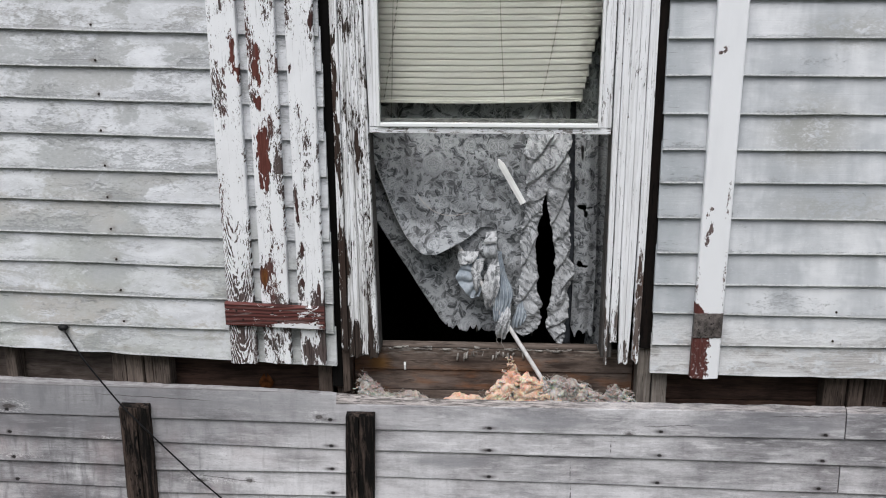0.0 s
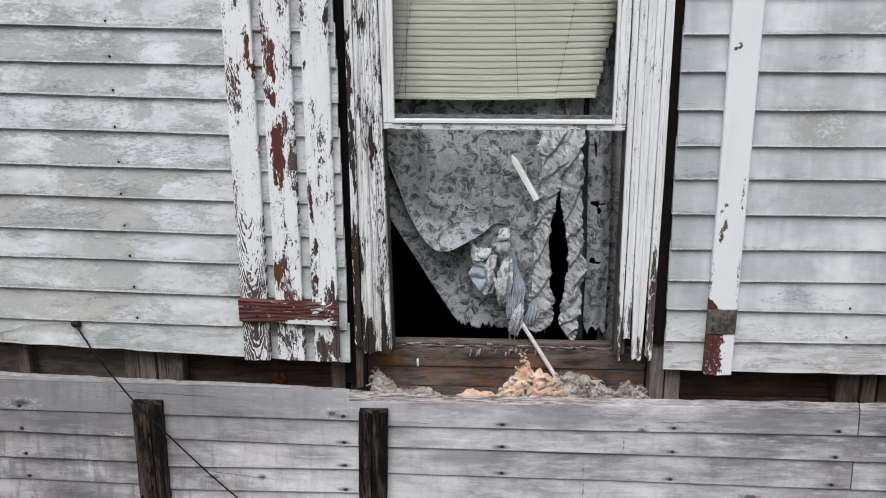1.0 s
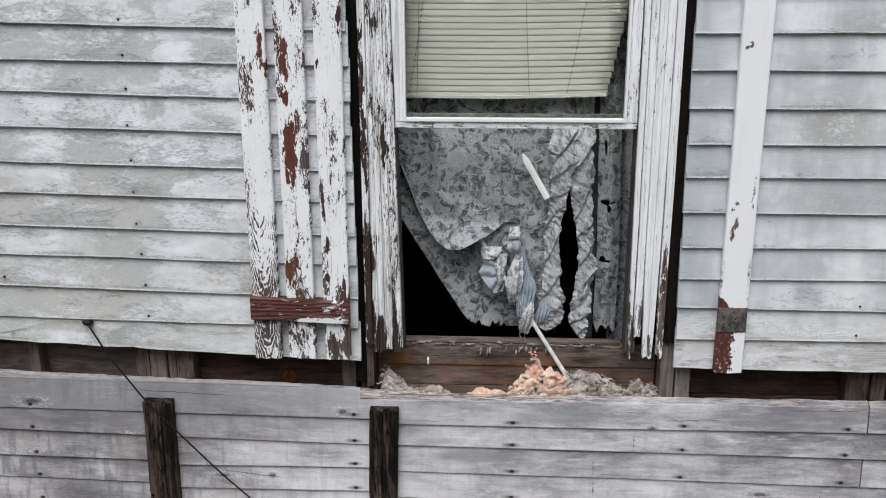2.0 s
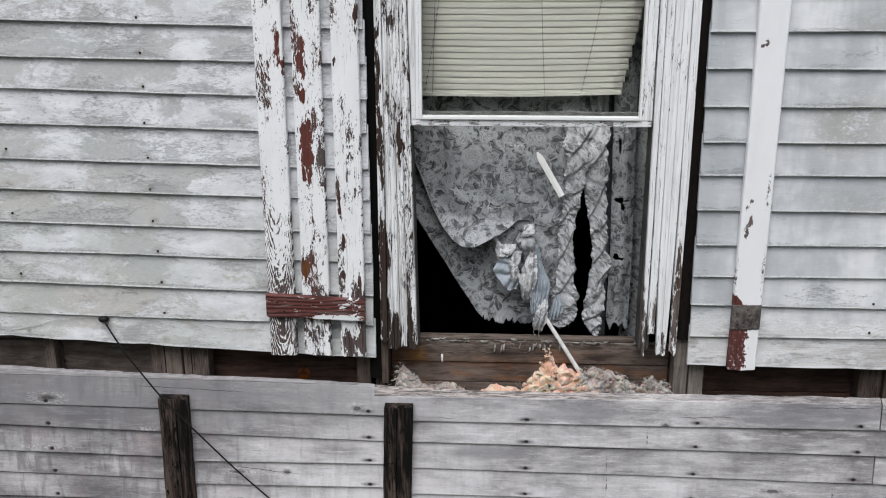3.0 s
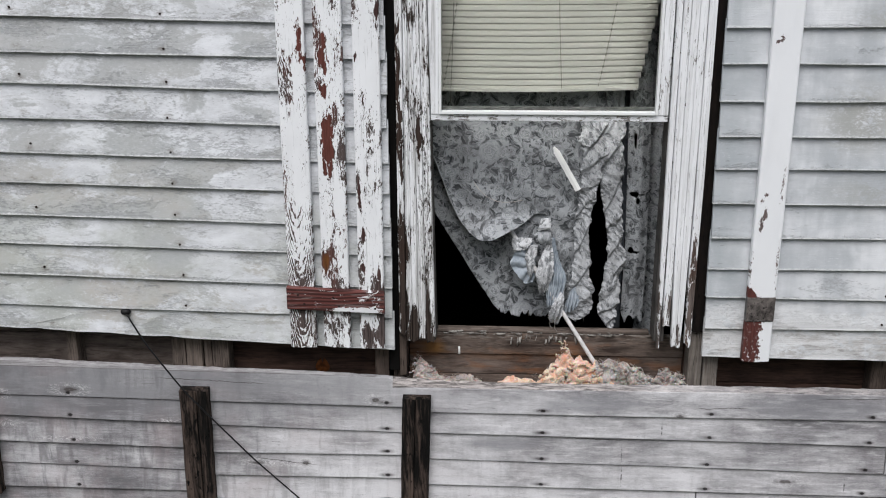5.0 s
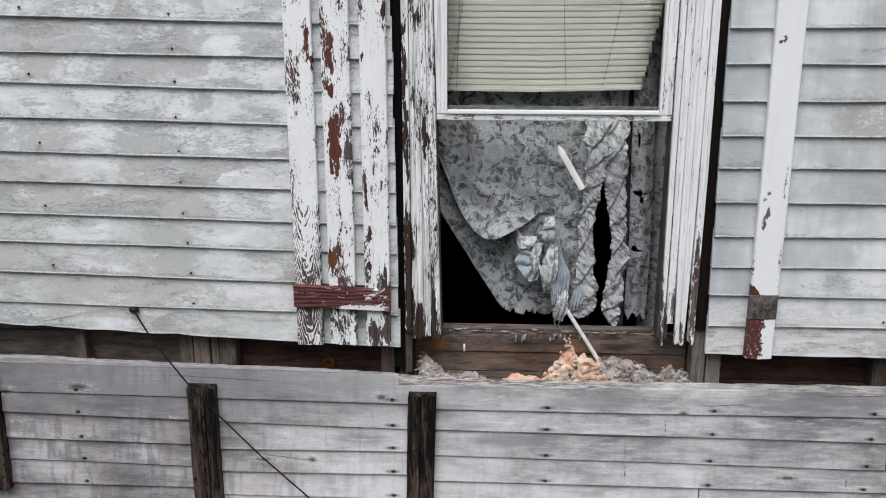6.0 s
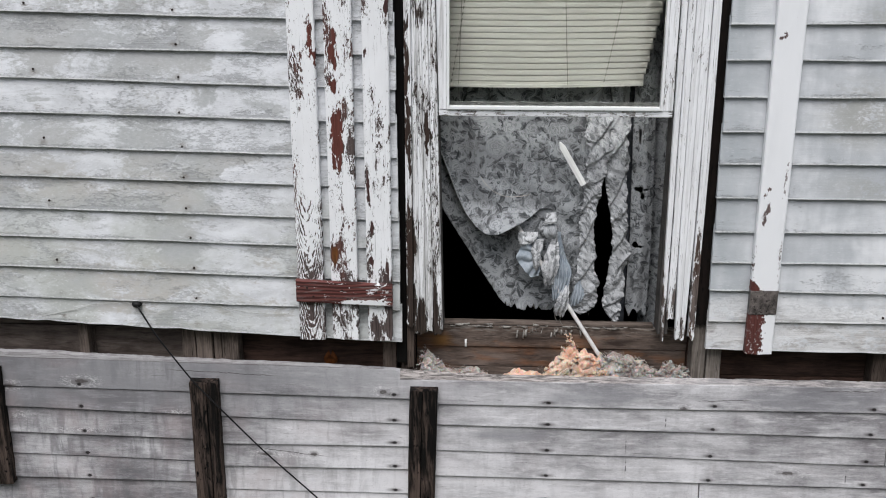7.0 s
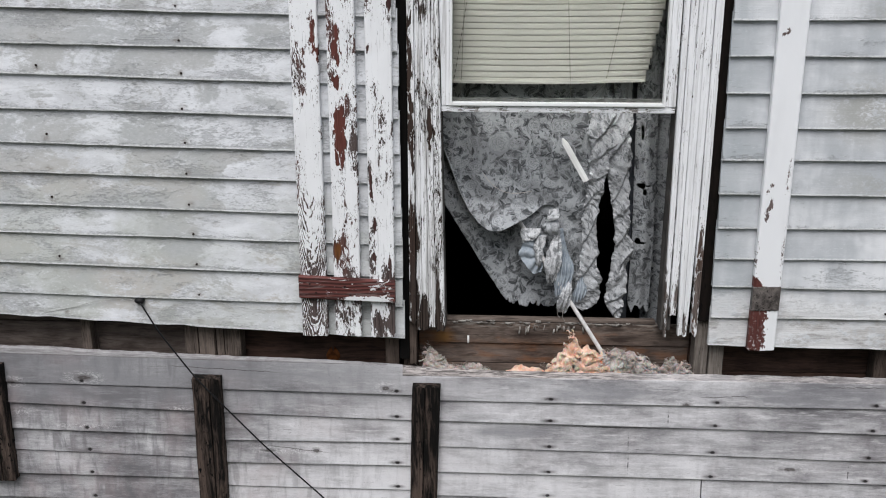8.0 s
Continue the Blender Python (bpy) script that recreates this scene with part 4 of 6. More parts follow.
for k, (z, rise) in enumerate(zip(LEFT_Z, LEFT_RISE)):
    s = -rise / 0.85
    xe = -0.471 - 0.003 * (k % 3 == 1) + 0.002 * (k % 4 == 0) - 0.0011 * k
    h = (LEFT_Z[k + 1] if k + 1 < len(LEFT_Z) else z + 0.107) - z + 0.026
    b = clapboard(-HX, xe, z + s * (-HX + 0.82), z + s * (xe + 0.82), min(h, TOP - z + 0.02), 0.0046 if k == 0 else 0.0012, k)
    if k:
        for x, dz in LEFT_NAILS:
            if k % 2 and x < -1.5:
                continue
            nail(b, x + 0.012 * wav(k, x, 3.1), -0.0215, z + s * (x + 0.82) + dz + 0.006 * wav(k, x + 3, 2.7), NAIL_SMALL)
for k, (z, rise) in enumerate(zip(RIGHT_Z, RIGHT_RISE)):
    s = -rise / 0.55
    xs = 0.534 + 0.0012 * (5 - k) + 0.003 * (k % 3 == 1)
    h = (RIGHT_Z[k + 1] if k + 1 < len(RIGHT_Z) else z + 0.107) - z + 0.026
    b = clapboard(xs, HX, z + s * (xs - 0.80), z + s * 0.6, min(h, TOP - z + 0.02), 0.0045 if k == 0 else 0.001, 40 + k)
    if k in (1, 2):
        nail(b, 1.10, -0.0215, z + 0.02, NAIL_SMALL)

# ---- bare sheathing below ----
SEAMS_A = [(1.464, 1.444), (1.327, 1.319), (1.247, 1.233), (1.147, 1.137), (1.060, 1.048), (0.966, 0.966)]
SEAMS_B = [(1.443, 1.424), (1.319, 1.311), (1.226, 1.213), (1.121, 1.128), (1.031, 1.035), (0.938, 0.938)]
SEAMS_C = [(1.383, 1.389), (1.294, 1.297), (1.215, 1.203), (1.115, 1.099), (1.015, 1.010), (0.920, 0.915)]
for lst in (SEAMS_A, SEAMS_B, SEAMS_C):
    for k in range(9):
        lst.append((lst[-1][0] - 0.098, lst[-1][1] - 0.098))


TORN = -0.478


def sheathing(x0, x1, seams, xa, xb, row, lip=0.0, seed=0):
    """One board of a course: seams run between xa and xb and are carried on past them."""
    bm = bmesh.new()
    (ta, tb), (ba, bb) = seams[row], seams[row + 1]
    n = max(3, int((x1 - x0) / (0.011 if row == 0 else 0.12)))
    rings = []
    for i in range(n + 1):
        x = x0 + (x1 - x0) * i / n
        u = (x - xa) / (xb - xa)
        zt, zb = ta + (tb - ta) * u, ba + (bb - ba) * u
        zt += 0.0016 * wav(x, seed, 2.0)
        if row == 0:
            if x1 < 0 and x > TORN:
                zt = 1.404 - 0.0214 * (x - TORN) / 0.078
            elif x1 < 0 and x > TORN - 0.09:
                zt -= 0.005 * (x - TORN + 0.09) / 0.09
            zt += 0.0030 * wav(x, seed + 3, 11) + 0.0018 * wav(x, seed + 4, 33) - 0.0030 * max(0.0, wav(x, seed + 5, 58) - 0.25)
        zb += 0.0014 * wav(x, seed + 1, 2.0)
        g = 0.0026 + 0.0022 * ((seed * 13) % 5) / 4
        y = 0.0022 * wav(x, seed + 6, 1.3) + 0.0016 * ((seed * 37) % 7 - 3) / 3
        y2 = y - 0.0100
        ring = [(x, 0.022, zb + g), (x, y2 + 0.0010, zb + g), (x, y2, zb + g + 0.0012), (x, y, zt - 0.0012), (x, y + 0.0012, zt)]
        if lip:
            w = ((0.010 + 0.018 * (x - TORN) / 0.078 if x1 < 0 else lip + 0.012 * max(0.0, 1 - (x + 0.40) / 0.26)) if x > TORN else 0.001) + (x > TORN) * 0.0015 * wav(x, seed + 8, 14) - (x > TORN) * 0.003 * max(0.0, wav(x, seed + 9, 47) - 0.15)
            ring += [(x, 0.006, zt + 0.30 * w), (x, 0.012, zt + 0.8 * w), (x, 0.022, zt + w)]
        else:
            ring += [(x, 0.022, zt)]
        rings.append(ring)
    loft(bm, rings)
    set_uv(bm, lambda c: (c.x, c.z - (ba + (bb - ba) * (c.x - xa) / (xb - xa))))
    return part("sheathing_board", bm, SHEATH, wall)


JOINTS = {0: [1.183], 2: [1.184], 4: [0.565], 1: [2.2], 3: [1.9]}
for row in range(13):
    gap = 0.0015
    if row == 0:
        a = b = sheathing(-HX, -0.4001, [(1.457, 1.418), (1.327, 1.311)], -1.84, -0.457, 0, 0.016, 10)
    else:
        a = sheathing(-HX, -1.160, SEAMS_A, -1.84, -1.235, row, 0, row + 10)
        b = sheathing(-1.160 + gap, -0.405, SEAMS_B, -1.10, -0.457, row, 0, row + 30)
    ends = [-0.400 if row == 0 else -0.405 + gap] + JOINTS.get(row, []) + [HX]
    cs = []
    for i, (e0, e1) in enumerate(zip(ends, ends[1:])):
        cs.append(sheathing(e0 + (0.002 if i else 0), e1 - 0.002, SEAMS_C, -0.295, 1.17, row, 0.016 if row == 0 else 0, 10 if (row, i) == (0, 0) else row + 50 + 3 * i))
    zb = SEAMS_C[row + 1][0]
    nail(a, -1.61 + 0.004 * (row % 3), 0.001, SEAMS_A[row + 1][1] + 0.022)
    nail(b, -0.50 + 0.012 * (row % 2), 0.001, SEAMS_B[row + 1][1] + 0.016)
    nail(cs[0], 0.030 - 0.003 * (row % 2), 0.001, zb + 0.016)
    nail(cs[-1] if row == 4 else cs[0], 0.585 + 0.003 * (row % 3), 0.001, zb + 0.014)
    nail(cs[0] if row != 4 else cs[-1], 1.115 + 0.004 * (row % 3), 0.001, zb + 0.020)

# ---- studs and inner boards in the open course ----
STUDS = [(-2.30, -2.255, 0), (-1.608, -1.572, 2), (-1.240, -1.192, 2), (-1.188, -1.134, 2), (-1.130, -1.104, 2), (-1.100, -1.044, 2),
         (-0.540, -0.494, 0), (-0.478, -0.434, 0), (0.508, 0.554, 1), (0.558, 0.606, 1), (1.113, 1.184, 0), (1.190, 1.236, 0), (1.242, 1.30, 0), (2.0, 2.045, 0)]
for i, (x0, x1, grey) in enumerate(STUDS):
    bm = bmesh.new()
    box(bm, x0, x1, 0.0225 + 0.006 * ((i * 5) % 3), 0.094, 0.16, TOP - 0.1, 0.003)
    part("stud", bm, (BROWN, GREYSTUD, MIDSTUD)[grey], wall)
INNER_Z = [0.16, 1.30, 1.390, 1.466, 1.547]
for k, (z0, z1) in enumerate(zip(INNER_Z, INNER_Z[1:])):
    bm = bmesh.new()
    y = 0.110 - (0.007 if k == 3 else 0.0)
    box(bm, -0.430, 0.505, y, 0.124, z0 + 0.002, z1 - 0.001, 0.002)
    part("inner_board", bm, INNER, wall)
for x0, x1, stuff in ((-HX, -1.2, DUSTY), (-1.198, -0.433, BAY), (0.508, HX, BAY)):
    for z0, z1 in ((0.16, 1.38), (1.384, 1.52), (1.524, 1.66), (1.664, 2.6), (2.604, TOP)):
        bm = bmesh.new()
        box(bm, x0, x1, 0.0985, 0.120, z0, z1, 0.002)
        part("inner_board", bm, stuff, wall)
bm = bmesh.new()
box(bm, -0.430, 0.505, 0.024, 0.108, 1.33, 1.37, 0.002)
part("fire_block", bm, BROWN, wall)
bm = bmesh.new()
box(bm, -0.430, 0.505, 0.0985, 0.120, 3.12, TOP, 0.002)
part("inner_board", bm, INNER, wall)

# ---- window ----
window = tagged(empty("window_1", 0.02, 0.02, 1.57), "old sash window with peeling white casing and missing lower sash", "window", kind="structure")


def upright(name, x0, x1, y0, y1, z0, z1, mat, parent, foot=0.0, seed=0, lean=0.0, groove=(), taper=0.0, lean_r=None):
    """An upright board with worn arrises; foot: how ragged its lower end is; groove: shares of the width where it is scored; lean_r: the right edge's own lean."""
    bm = bmesh.new()
    cols = [0.0, 0.04]
    for g in groove:
        cols += [g - 0.02, g, g + 0.02]
    cols += [0.96, 1.0]
    if foot:
        cols = sorted(set(cols) | {0.13, 0.21, 0.36, 0.44, 0.55, 0.71, 0.79, 0.88})
    n = 26
    rings = []
    for i in range(n + 1):
        t = i / n
        z = z0 + (z1 - z0) * t
        xl = x0 + lean * (1 - t) + 0.0012 * wav(z, seed, 5) + taper * (1 - t) ** 6 * 0.5
        xr = x1 + (lean if lean_r is None else lean_r) * (1 - t) + 0.0012 * wav(z, seed + 1, 5) - taper * (1 - t) ** 6 * 0.5
        ring = []
        for c in cols:
            x = xl + (xr - xl) * c
            d = 0.0025 if c in (0.0, 1.0) else (0.004 if c in groove else 0.0)
            zz = z
            if i == 0 and foot:
                zz = z + foot * (wav(x * 60, seed + 4) + 0.5 * wav(x * 190, seed + 6))
            ring.append((x, y0 + d + 0.0010 * wav(z + c, seed + 2, 4), zz))
        ring += [(xr, y1, z), (xl, y1, z)]
        rings.append(ring)
    loft(bm, rings)
    set_uv(bm, lambda c: ((c.x - x0) / (x1 - x0), c.z))
    return part(name, bm, mat, parent)


# left casing in three members, right casing in five with broken feet
upright("casing_board", -0.4535, -0.432, -0.004, 0.012, 1.575, 3.12, CASING_L, window, 0.028, 1)
upright("backing_strip", -0.4555, -0.4325, 0.0125, 0.0222, 1.425, 1.70, BROWN, window, 0.010, 14)
upright("casing_board", -0.431, -0.388, 0.004, 0.022, 1.562, 3.12, CASING_L, window, 0.026, 2, groove=(0.30, 0.62), lean_r=0.025)
upright("casing_board", -0.387, -0.3665, -0.001, 0.022, 1.556, 3.12, CASING_L, window, 0.022, 3, lean=0.025, lean_r=0.0327)
upright("casing_board", 0.385, 0.402, 0.006, 0.022, 1.545, 3.12, CASING_R, window, 0.006, 4, lean=0.006, taper=0.008)
upright("casing_board", 0.4035, 0.4260, 0.000, 0.022, 1.622, 3.12, CASING_R, window, 0.012, 5, lean=0.006)
upright("casing_board", 0.4275, 0.4760, -0.004, 0.020, 1.553, 3.12, CASING_R, window, 0.012, 6, lean=0.004, groove=(0.49,), taper=0.020)
upright("casing_board", 0.4775, 0.5030, -0.002, 0.020, 1.557, 3.12, CASING_R, window, 0.016, 8, lean=0.004, taper=0.006)
# rough wood in the right gap, coloured nearly black for the shade there
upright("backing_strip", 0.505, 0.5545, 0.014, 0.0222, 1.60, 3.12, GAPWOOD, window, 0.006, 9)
# added strip whose black colour gives the left gap its deep shade
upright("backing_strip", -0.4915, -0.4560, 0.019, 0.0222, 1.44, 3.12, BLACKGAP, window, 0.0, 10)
bm = bmesh.new()
box(bm, -0.462, 0.503, -0.004, 0.022, 3.122, 3.25, 0.003)
part("head_casing", bm, CASING_R, window)
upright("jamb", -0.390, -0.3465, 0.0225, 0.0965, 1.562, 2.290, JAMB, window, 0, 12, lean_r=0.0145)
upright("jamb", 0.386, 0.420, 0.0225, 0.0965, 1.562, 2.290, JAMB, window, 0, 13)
bm = bmesh.new()
box(bm, -0.338, 0.386, 0.104, 0.134, 1.5485, 1.5605, 0.003)
part("window_sill", bm, SILLWOOD, window, "dirty brown bare window sill")

sash = part("sash", box(bmesh.new(), -0.347, 0.383, 0.014, 0.044, 2.292, 2.313, 0.003), SASH_RAIL, window, "worn white upper sash")
upright("stile", -0.3640, -0.322, 0.012, 0.044, 2.3135, 3.10, SASH, sash, 0, 21, lean=0.017, lean_r=0.0)
upright("stile", 0.352, 0.383, 0.012, 0.044, 2.3135, 3.10, SASH, sash, 0, 22)
bm = bmesh.new()
box(bm, -0.3215, 0.3515, 0.012, 0.044, 3.06, 3.10, 0.003)
part("top_rail", bm, SASH, sash)
for x0, x1, z0, z1 in ((-0.3215, -0.3135, 2.3135, 3.058), (0.3435, 0.3515, 2.3135, 3.058), (-0.3130, 0.3430, 2.3135, 2.3235)):
    bm = bmesh.new()
    box(bm, x0, x1, 0.006, 0.036, z0, z1, 0.0015)
    part("glazing_bead", bm, BEAD, sash, "clean white glazing bead")
bm = bmesh.new()
box(bm, -0.3130, 0.3430, 0.030, 0.044, 2.324, 2.334, 0.001)
part("inner_rail", bm, BEADIN, sash)
bm = bmesh.new()
box(bm, -0.313, 0.343, 0.026, 0.0295, 2.324, 3.058)
pane = part("pane", bm, GLASS, sash, "dusty clear window glass")
pane.visible_shadow = False

# ---- blind ----
blind = tagged(empty("venetian_blind", 0.0, 0.13, 3.0), "ivory venetian blind hanging skewed behind the upper sash", "blind")
bm = bmesh.new()
box(bm, -0.36, 0.36, 0.110, 0.145, 3.00, 3.03, 0.003)
part("head_rail", bm, BLIND, blind)
PITCH = 0.0191
SLATS = 32


def slat_curve(k, x):
    """Height of slat k, counted from the bottom, at x."""
    low = 1 - k / SLATS
    return 2.3790 + k * PITCH + low ** 2 * 0.022 * max(0, x + 0.02) - 0.003 * low * math.cos(x * 4)


def blind_slat(k):
    bm = bmesh.new()
    rings = []
    drift = -0.050 * max(0.0, 1 - k / 15.0)
    x1 = 0.362 + 1.15 * drift + 0.004 * wav(k, 2, 3.3) - 0.003 * (k % 2)
    x0 = -0.352 + drift * 0.3
    for i in range(13):
        x = x0 + (x1 - x0) * i / 12
        z = slat_curve(k, x)
        pts = []
        for j in range(6):
            s = j / 5 - 0.5
            crown = 0.0006 * (1 - 4 * s * s)
            pts.append((x, 0.130 + s * 0.0010 - crown, z + s * 0.0203))
        pts += [(p[0], p[1] + 0.0003, p[2]) for p in pts[::-1]]
        rings.append(pts)
    loft(bm, rings)
    return smooth(part("slat", bm, BLIND, blind))


for k in range(SLATS):
    blind_slat(k)
bm = bmesh.new()
rings = []
for i in range(13):
    x = -0.37 + (0.300 + 0.37) * i / 12
    z = slat_curve(0, x) - 0.0065
    rings.append([(x, 0.122, z - 0.003), (x, 0.122, z + 0.006), (x, 0.138, z + 0.006), (x, 0.138, z - 0.003)])
loft(bm, rings)
part("bottom_rail", bm, BLIND, blind)
for x_top, x_low, z_low in ((-0.272, -0.290, 2.33), (0.036, 0.066, 2.33)):
    bm = bmesh.new()
    pts = []
    for i in range(12):
        t = i / 11
        pts.append((x_top + (x_low - x_top) * t ** 1.5 + 0.001 * wav(i, x_top, 2.2), 0.1235, 3.0 + (z_low - 3.0) * t))
    tube(bm, pts, 0.0009, 5)
    part("ladder_cord", bm, CORD, blind)
bm = bmesh.new()
tube(bm, [(0.176, 0.1205, 2.37), (0.150, 0.121, 2.345), (0.128, 0.124, 2.318), (0.12, 0.13, 2.29)], 0.0009, 5)
part("loose_cord", bm, CORD, blind)
# short lengths of the slanted ladder cords, seen between the slats
for x_top, x_low, z_low in ((-0.236, -0.316, 2.36), (0.262, 0.176, 2.37)):
    for k in range(1, 24):
        z = slat_curve(k, 0.0) - 0.5 * PITCH
        t = (3.0 - z) / (3.0 - z_low)
        x = x_top + (x_low - x_top) * t ** 1.5
        z = slat_curve(k, x) - 0.5 * PITCH
        bm = bmesh.new()
        tube(bm, [(x + 0.0012, 0.1262, z + 0.0055), (x, 0.1250, z), (x - 0.0012, 0.1262, z - 0.0045)], 0.0015, 5)
        part("cord_loop", bm, CORD, blind)


# ---- curtain ----
curtain = tagged(empty("curtain", 0.0, 0.2, 3.0), "torn grey rose-print curtain pulled aside by a pole", "curtain")


def weave(name, nu, nv, point, mat, label="", hole=None, thick=0.0011):
    """A cloth over u, v from 0 to 1; point(u, v) gives its place and its place on the print."""
    bm = bmesh.new()
    lay = bm.loops.layers.uv.verify()
    grid = []
    for j in range(nv + 1):
        row = []
        for i in range(nu + 1):
            p, t = point(i / nu, j / nv)
            row.append((bm.verts.new(p), t))
        grid.append(row)
    for j in range(nv):
        for i in range(nu):
            q = (grid[j][i], grid[j + 1][i], grid[j + 1][i + 1], grid[j][i + 1])
            if hole and hole(sum((v.co for v, _ in q), Vector()) / 4):
                continue
            f = bm.faces.new([v for v, _ in q])
            for l, (_, t) in zip(f.loops, q):
                l[lay].uv = t
    for v in [v for v in bm.verts if not v.link_faces]:
        bm.verts.remove(v)
    o = smooth(part(name, bm, mat, curtain, label))
    o.modifiers.new("thickness", "SOLIDIFY").thickness = thick
    return o


def sm(x, a, b):
    t = max(0.0, min(1.0, (x - a) / (b - a)))
    return t * t * (3 - 2 * t)


def crease(x, z, seed, size=1.0):
    """Sharp little wrinkles of worn cotton."""
    a = Vector((x * 11 / size, seed, z * 8 / size))
    b = Vector((x * 31 / size, seed + 5, z * 24 / size))
    return 0.0075 * size * (0.30 - abs(noise.noise(a))) + 0.0026 * size * (0.3 - abs(noise.noise(b)))


def tatter(x, seed, deep):
    """How far a torn hem is eaten away at x."""
    n = wav(x, seed, 34) + 0.7 * wav(x, seed + 3, 88)
    return deep * max(0.0, n) ** 0.8 + 0.35 * deep * abs(wav(x, seed + 7, 190))


def hang(x, z):
    """Depth of the cloth as it falls in broad soft folds."""
    y = 0.205 + 0.009 * math.sin(x * 21 + 1.2 + 1.4 * wav(z, 1, 1.3)) + 0.004 * math.sin(x * 47 + z * 4)
    drag = sm(z, 2.16, 1.90) * sm(x, -0.36, -0.25)
    ax = (x + 0.34) * 0.55 + (z - 1.9) * 0.83
    return y + 0.006 * math.sin(ax * 62) * drag + crease(x, z, 1.0)


def back_bottom(x):
    zb = lerp(x, [-0.372, -0.351, -0.304, -0.256, -0.207, -0.173, -0.148, -0.118, -0.06, -0.011, 0.05, 0.13], [1.990, 1.953, 1.875, 1.797, 1.717, 1.667, 1.624, 1.590, 1.572, 1.562, 1.575, 1.60])
    return zb - 0.008 + tatter(x, 3, 0.040) * sm(x, -0.20, -0.13) + 0.003 * wav(x, 9, 30)


def back_point(u, v):
    x = -0.372 + 0.502 * u
    z = 2.20 + (back_bottom(x) - 2.20) * v
    y = 0.232 - 0.022 * sm(x, -0.30, -0.08) + 0.012 * math.sin((x * 0.85 + z * 0.5) * 33 + 1.0) + crease(x, z, 4.0, 1.2)
    return (x, y, z), (x * 1.1 + 0.37, z * 1.05 + 0.23)


weave("back_panel", 230, 110, back_point, CURTAIN, "torn floral lower panel with a ragged hem")


def swag_edge(x):
    return lerp(x, [-0.374, -0.344, -0.321, -0.293, -0.265, -0.227, -0.19, -0.152, -0.106, -0.069, -0.033, 0.003, 0.031, 0.050, 0.066, 0.085, 0.13, 0.16], [2.19, 2.112, 2.052, 1.976, 1.919, 1.881, 1.862, 1.861, 1.873, 1.888, 1.908, 1.932, 1.942, 1.89, 1.74, 1.65, 1.60, 1.64])


def swag_line(x):
    return lerp(x, [-0.374, -0.344, -0.30, -0.266, -0.191, -0.135, -0.098, -0.051, -0.005, 0.03], [2.21, 2.135, 2.03, 1.956, 1.957, 1.954, 1.946, 1.937, 1.944, 1.95])


def swag_point(u, v):
    """The front cloth: it falls from the rod, then turns out into a cuff that is rolled under along the swag's edge."""
    x = -0.372 + 0.524 * u
    cuff = 1 - sm(x, -0.02, 0.035)
    zb, zl = swag_edge(x), swag_line(x)
    zb += cuff * 0.018
    drop = min(v / 0.95, 1.0)
    z = 2.75 + (zb - 2.75) * (1 - (1 - drop) ** 1.25)
    h = max(zl - zb, 0.006)
    out = max(0.0, min(1.0, (zl - z) / h))
    y = hang(x, z) - 0.010 - cuff * (0.002 + 1.15 * min(h, 0.075) * out)
    if v > 0.95:
        a = (v - 0.95) / 0.05 * 2.6
        y += cuff * 0.006 * (1 - math.cos(a))
        z -= cuff * 0.005 * math.sin(a) * 0.6
    return (x, y, z), (x * 1.1, z * 1.05 - 0.35 * out * h * cuff)


swag = weave("swag", 190, 170, swag_point, CURTAIN, "floral panel drawn up into a curved swag")
bm = bmesh.new()
tube(bm, [Vector(swag_point((x + 0.372) / 0.524, 0.955)[0]) + Vector((0, -0.003, 0)) for x in [-0.350 + 0.006 * i for i in range(19)]], 0.0026, 7, 0.4)
smooth(part("hem", bm, RAG, swag, "pale rolled hem of the swag"))
bm = bmesh.new()
tube(bm, [(x, hang(x, z) - 0.0225, z) for x, z in ((-0.213, 2.058), (-0.201, 2.040), (-0.188, 2.026), (-0.172, 2.011), (-0.156, 2.001), (-0.134, 1.992), (-0.112, 1.988), (-0.080, 1.989), (-0.047, 1.994))], 0.0010, 6)
smooth(part("tuck_thread", bm, FIBRE, swag, "pale tuck thread"))


def curve(pts, t):
    """A smooth way through points, t from 0 to 1."""
    n = len(pts) - 1
    k = min(int(t * n), n - 1)
    f = t * n - k
    p = [Vector(pts[max(0, min(n, k + d))]) for d in (-1, 0, 1, 2)]
    return 0.5 * (2 * p[1] + (p[2] - p[0]) * f + (2 * p[0] - 5 * p[1] + 4 * p[2] - p[3]) * f * f + (3 * p[1] - p[0] - 3 * p[2] + p[3]) * f ** 3)


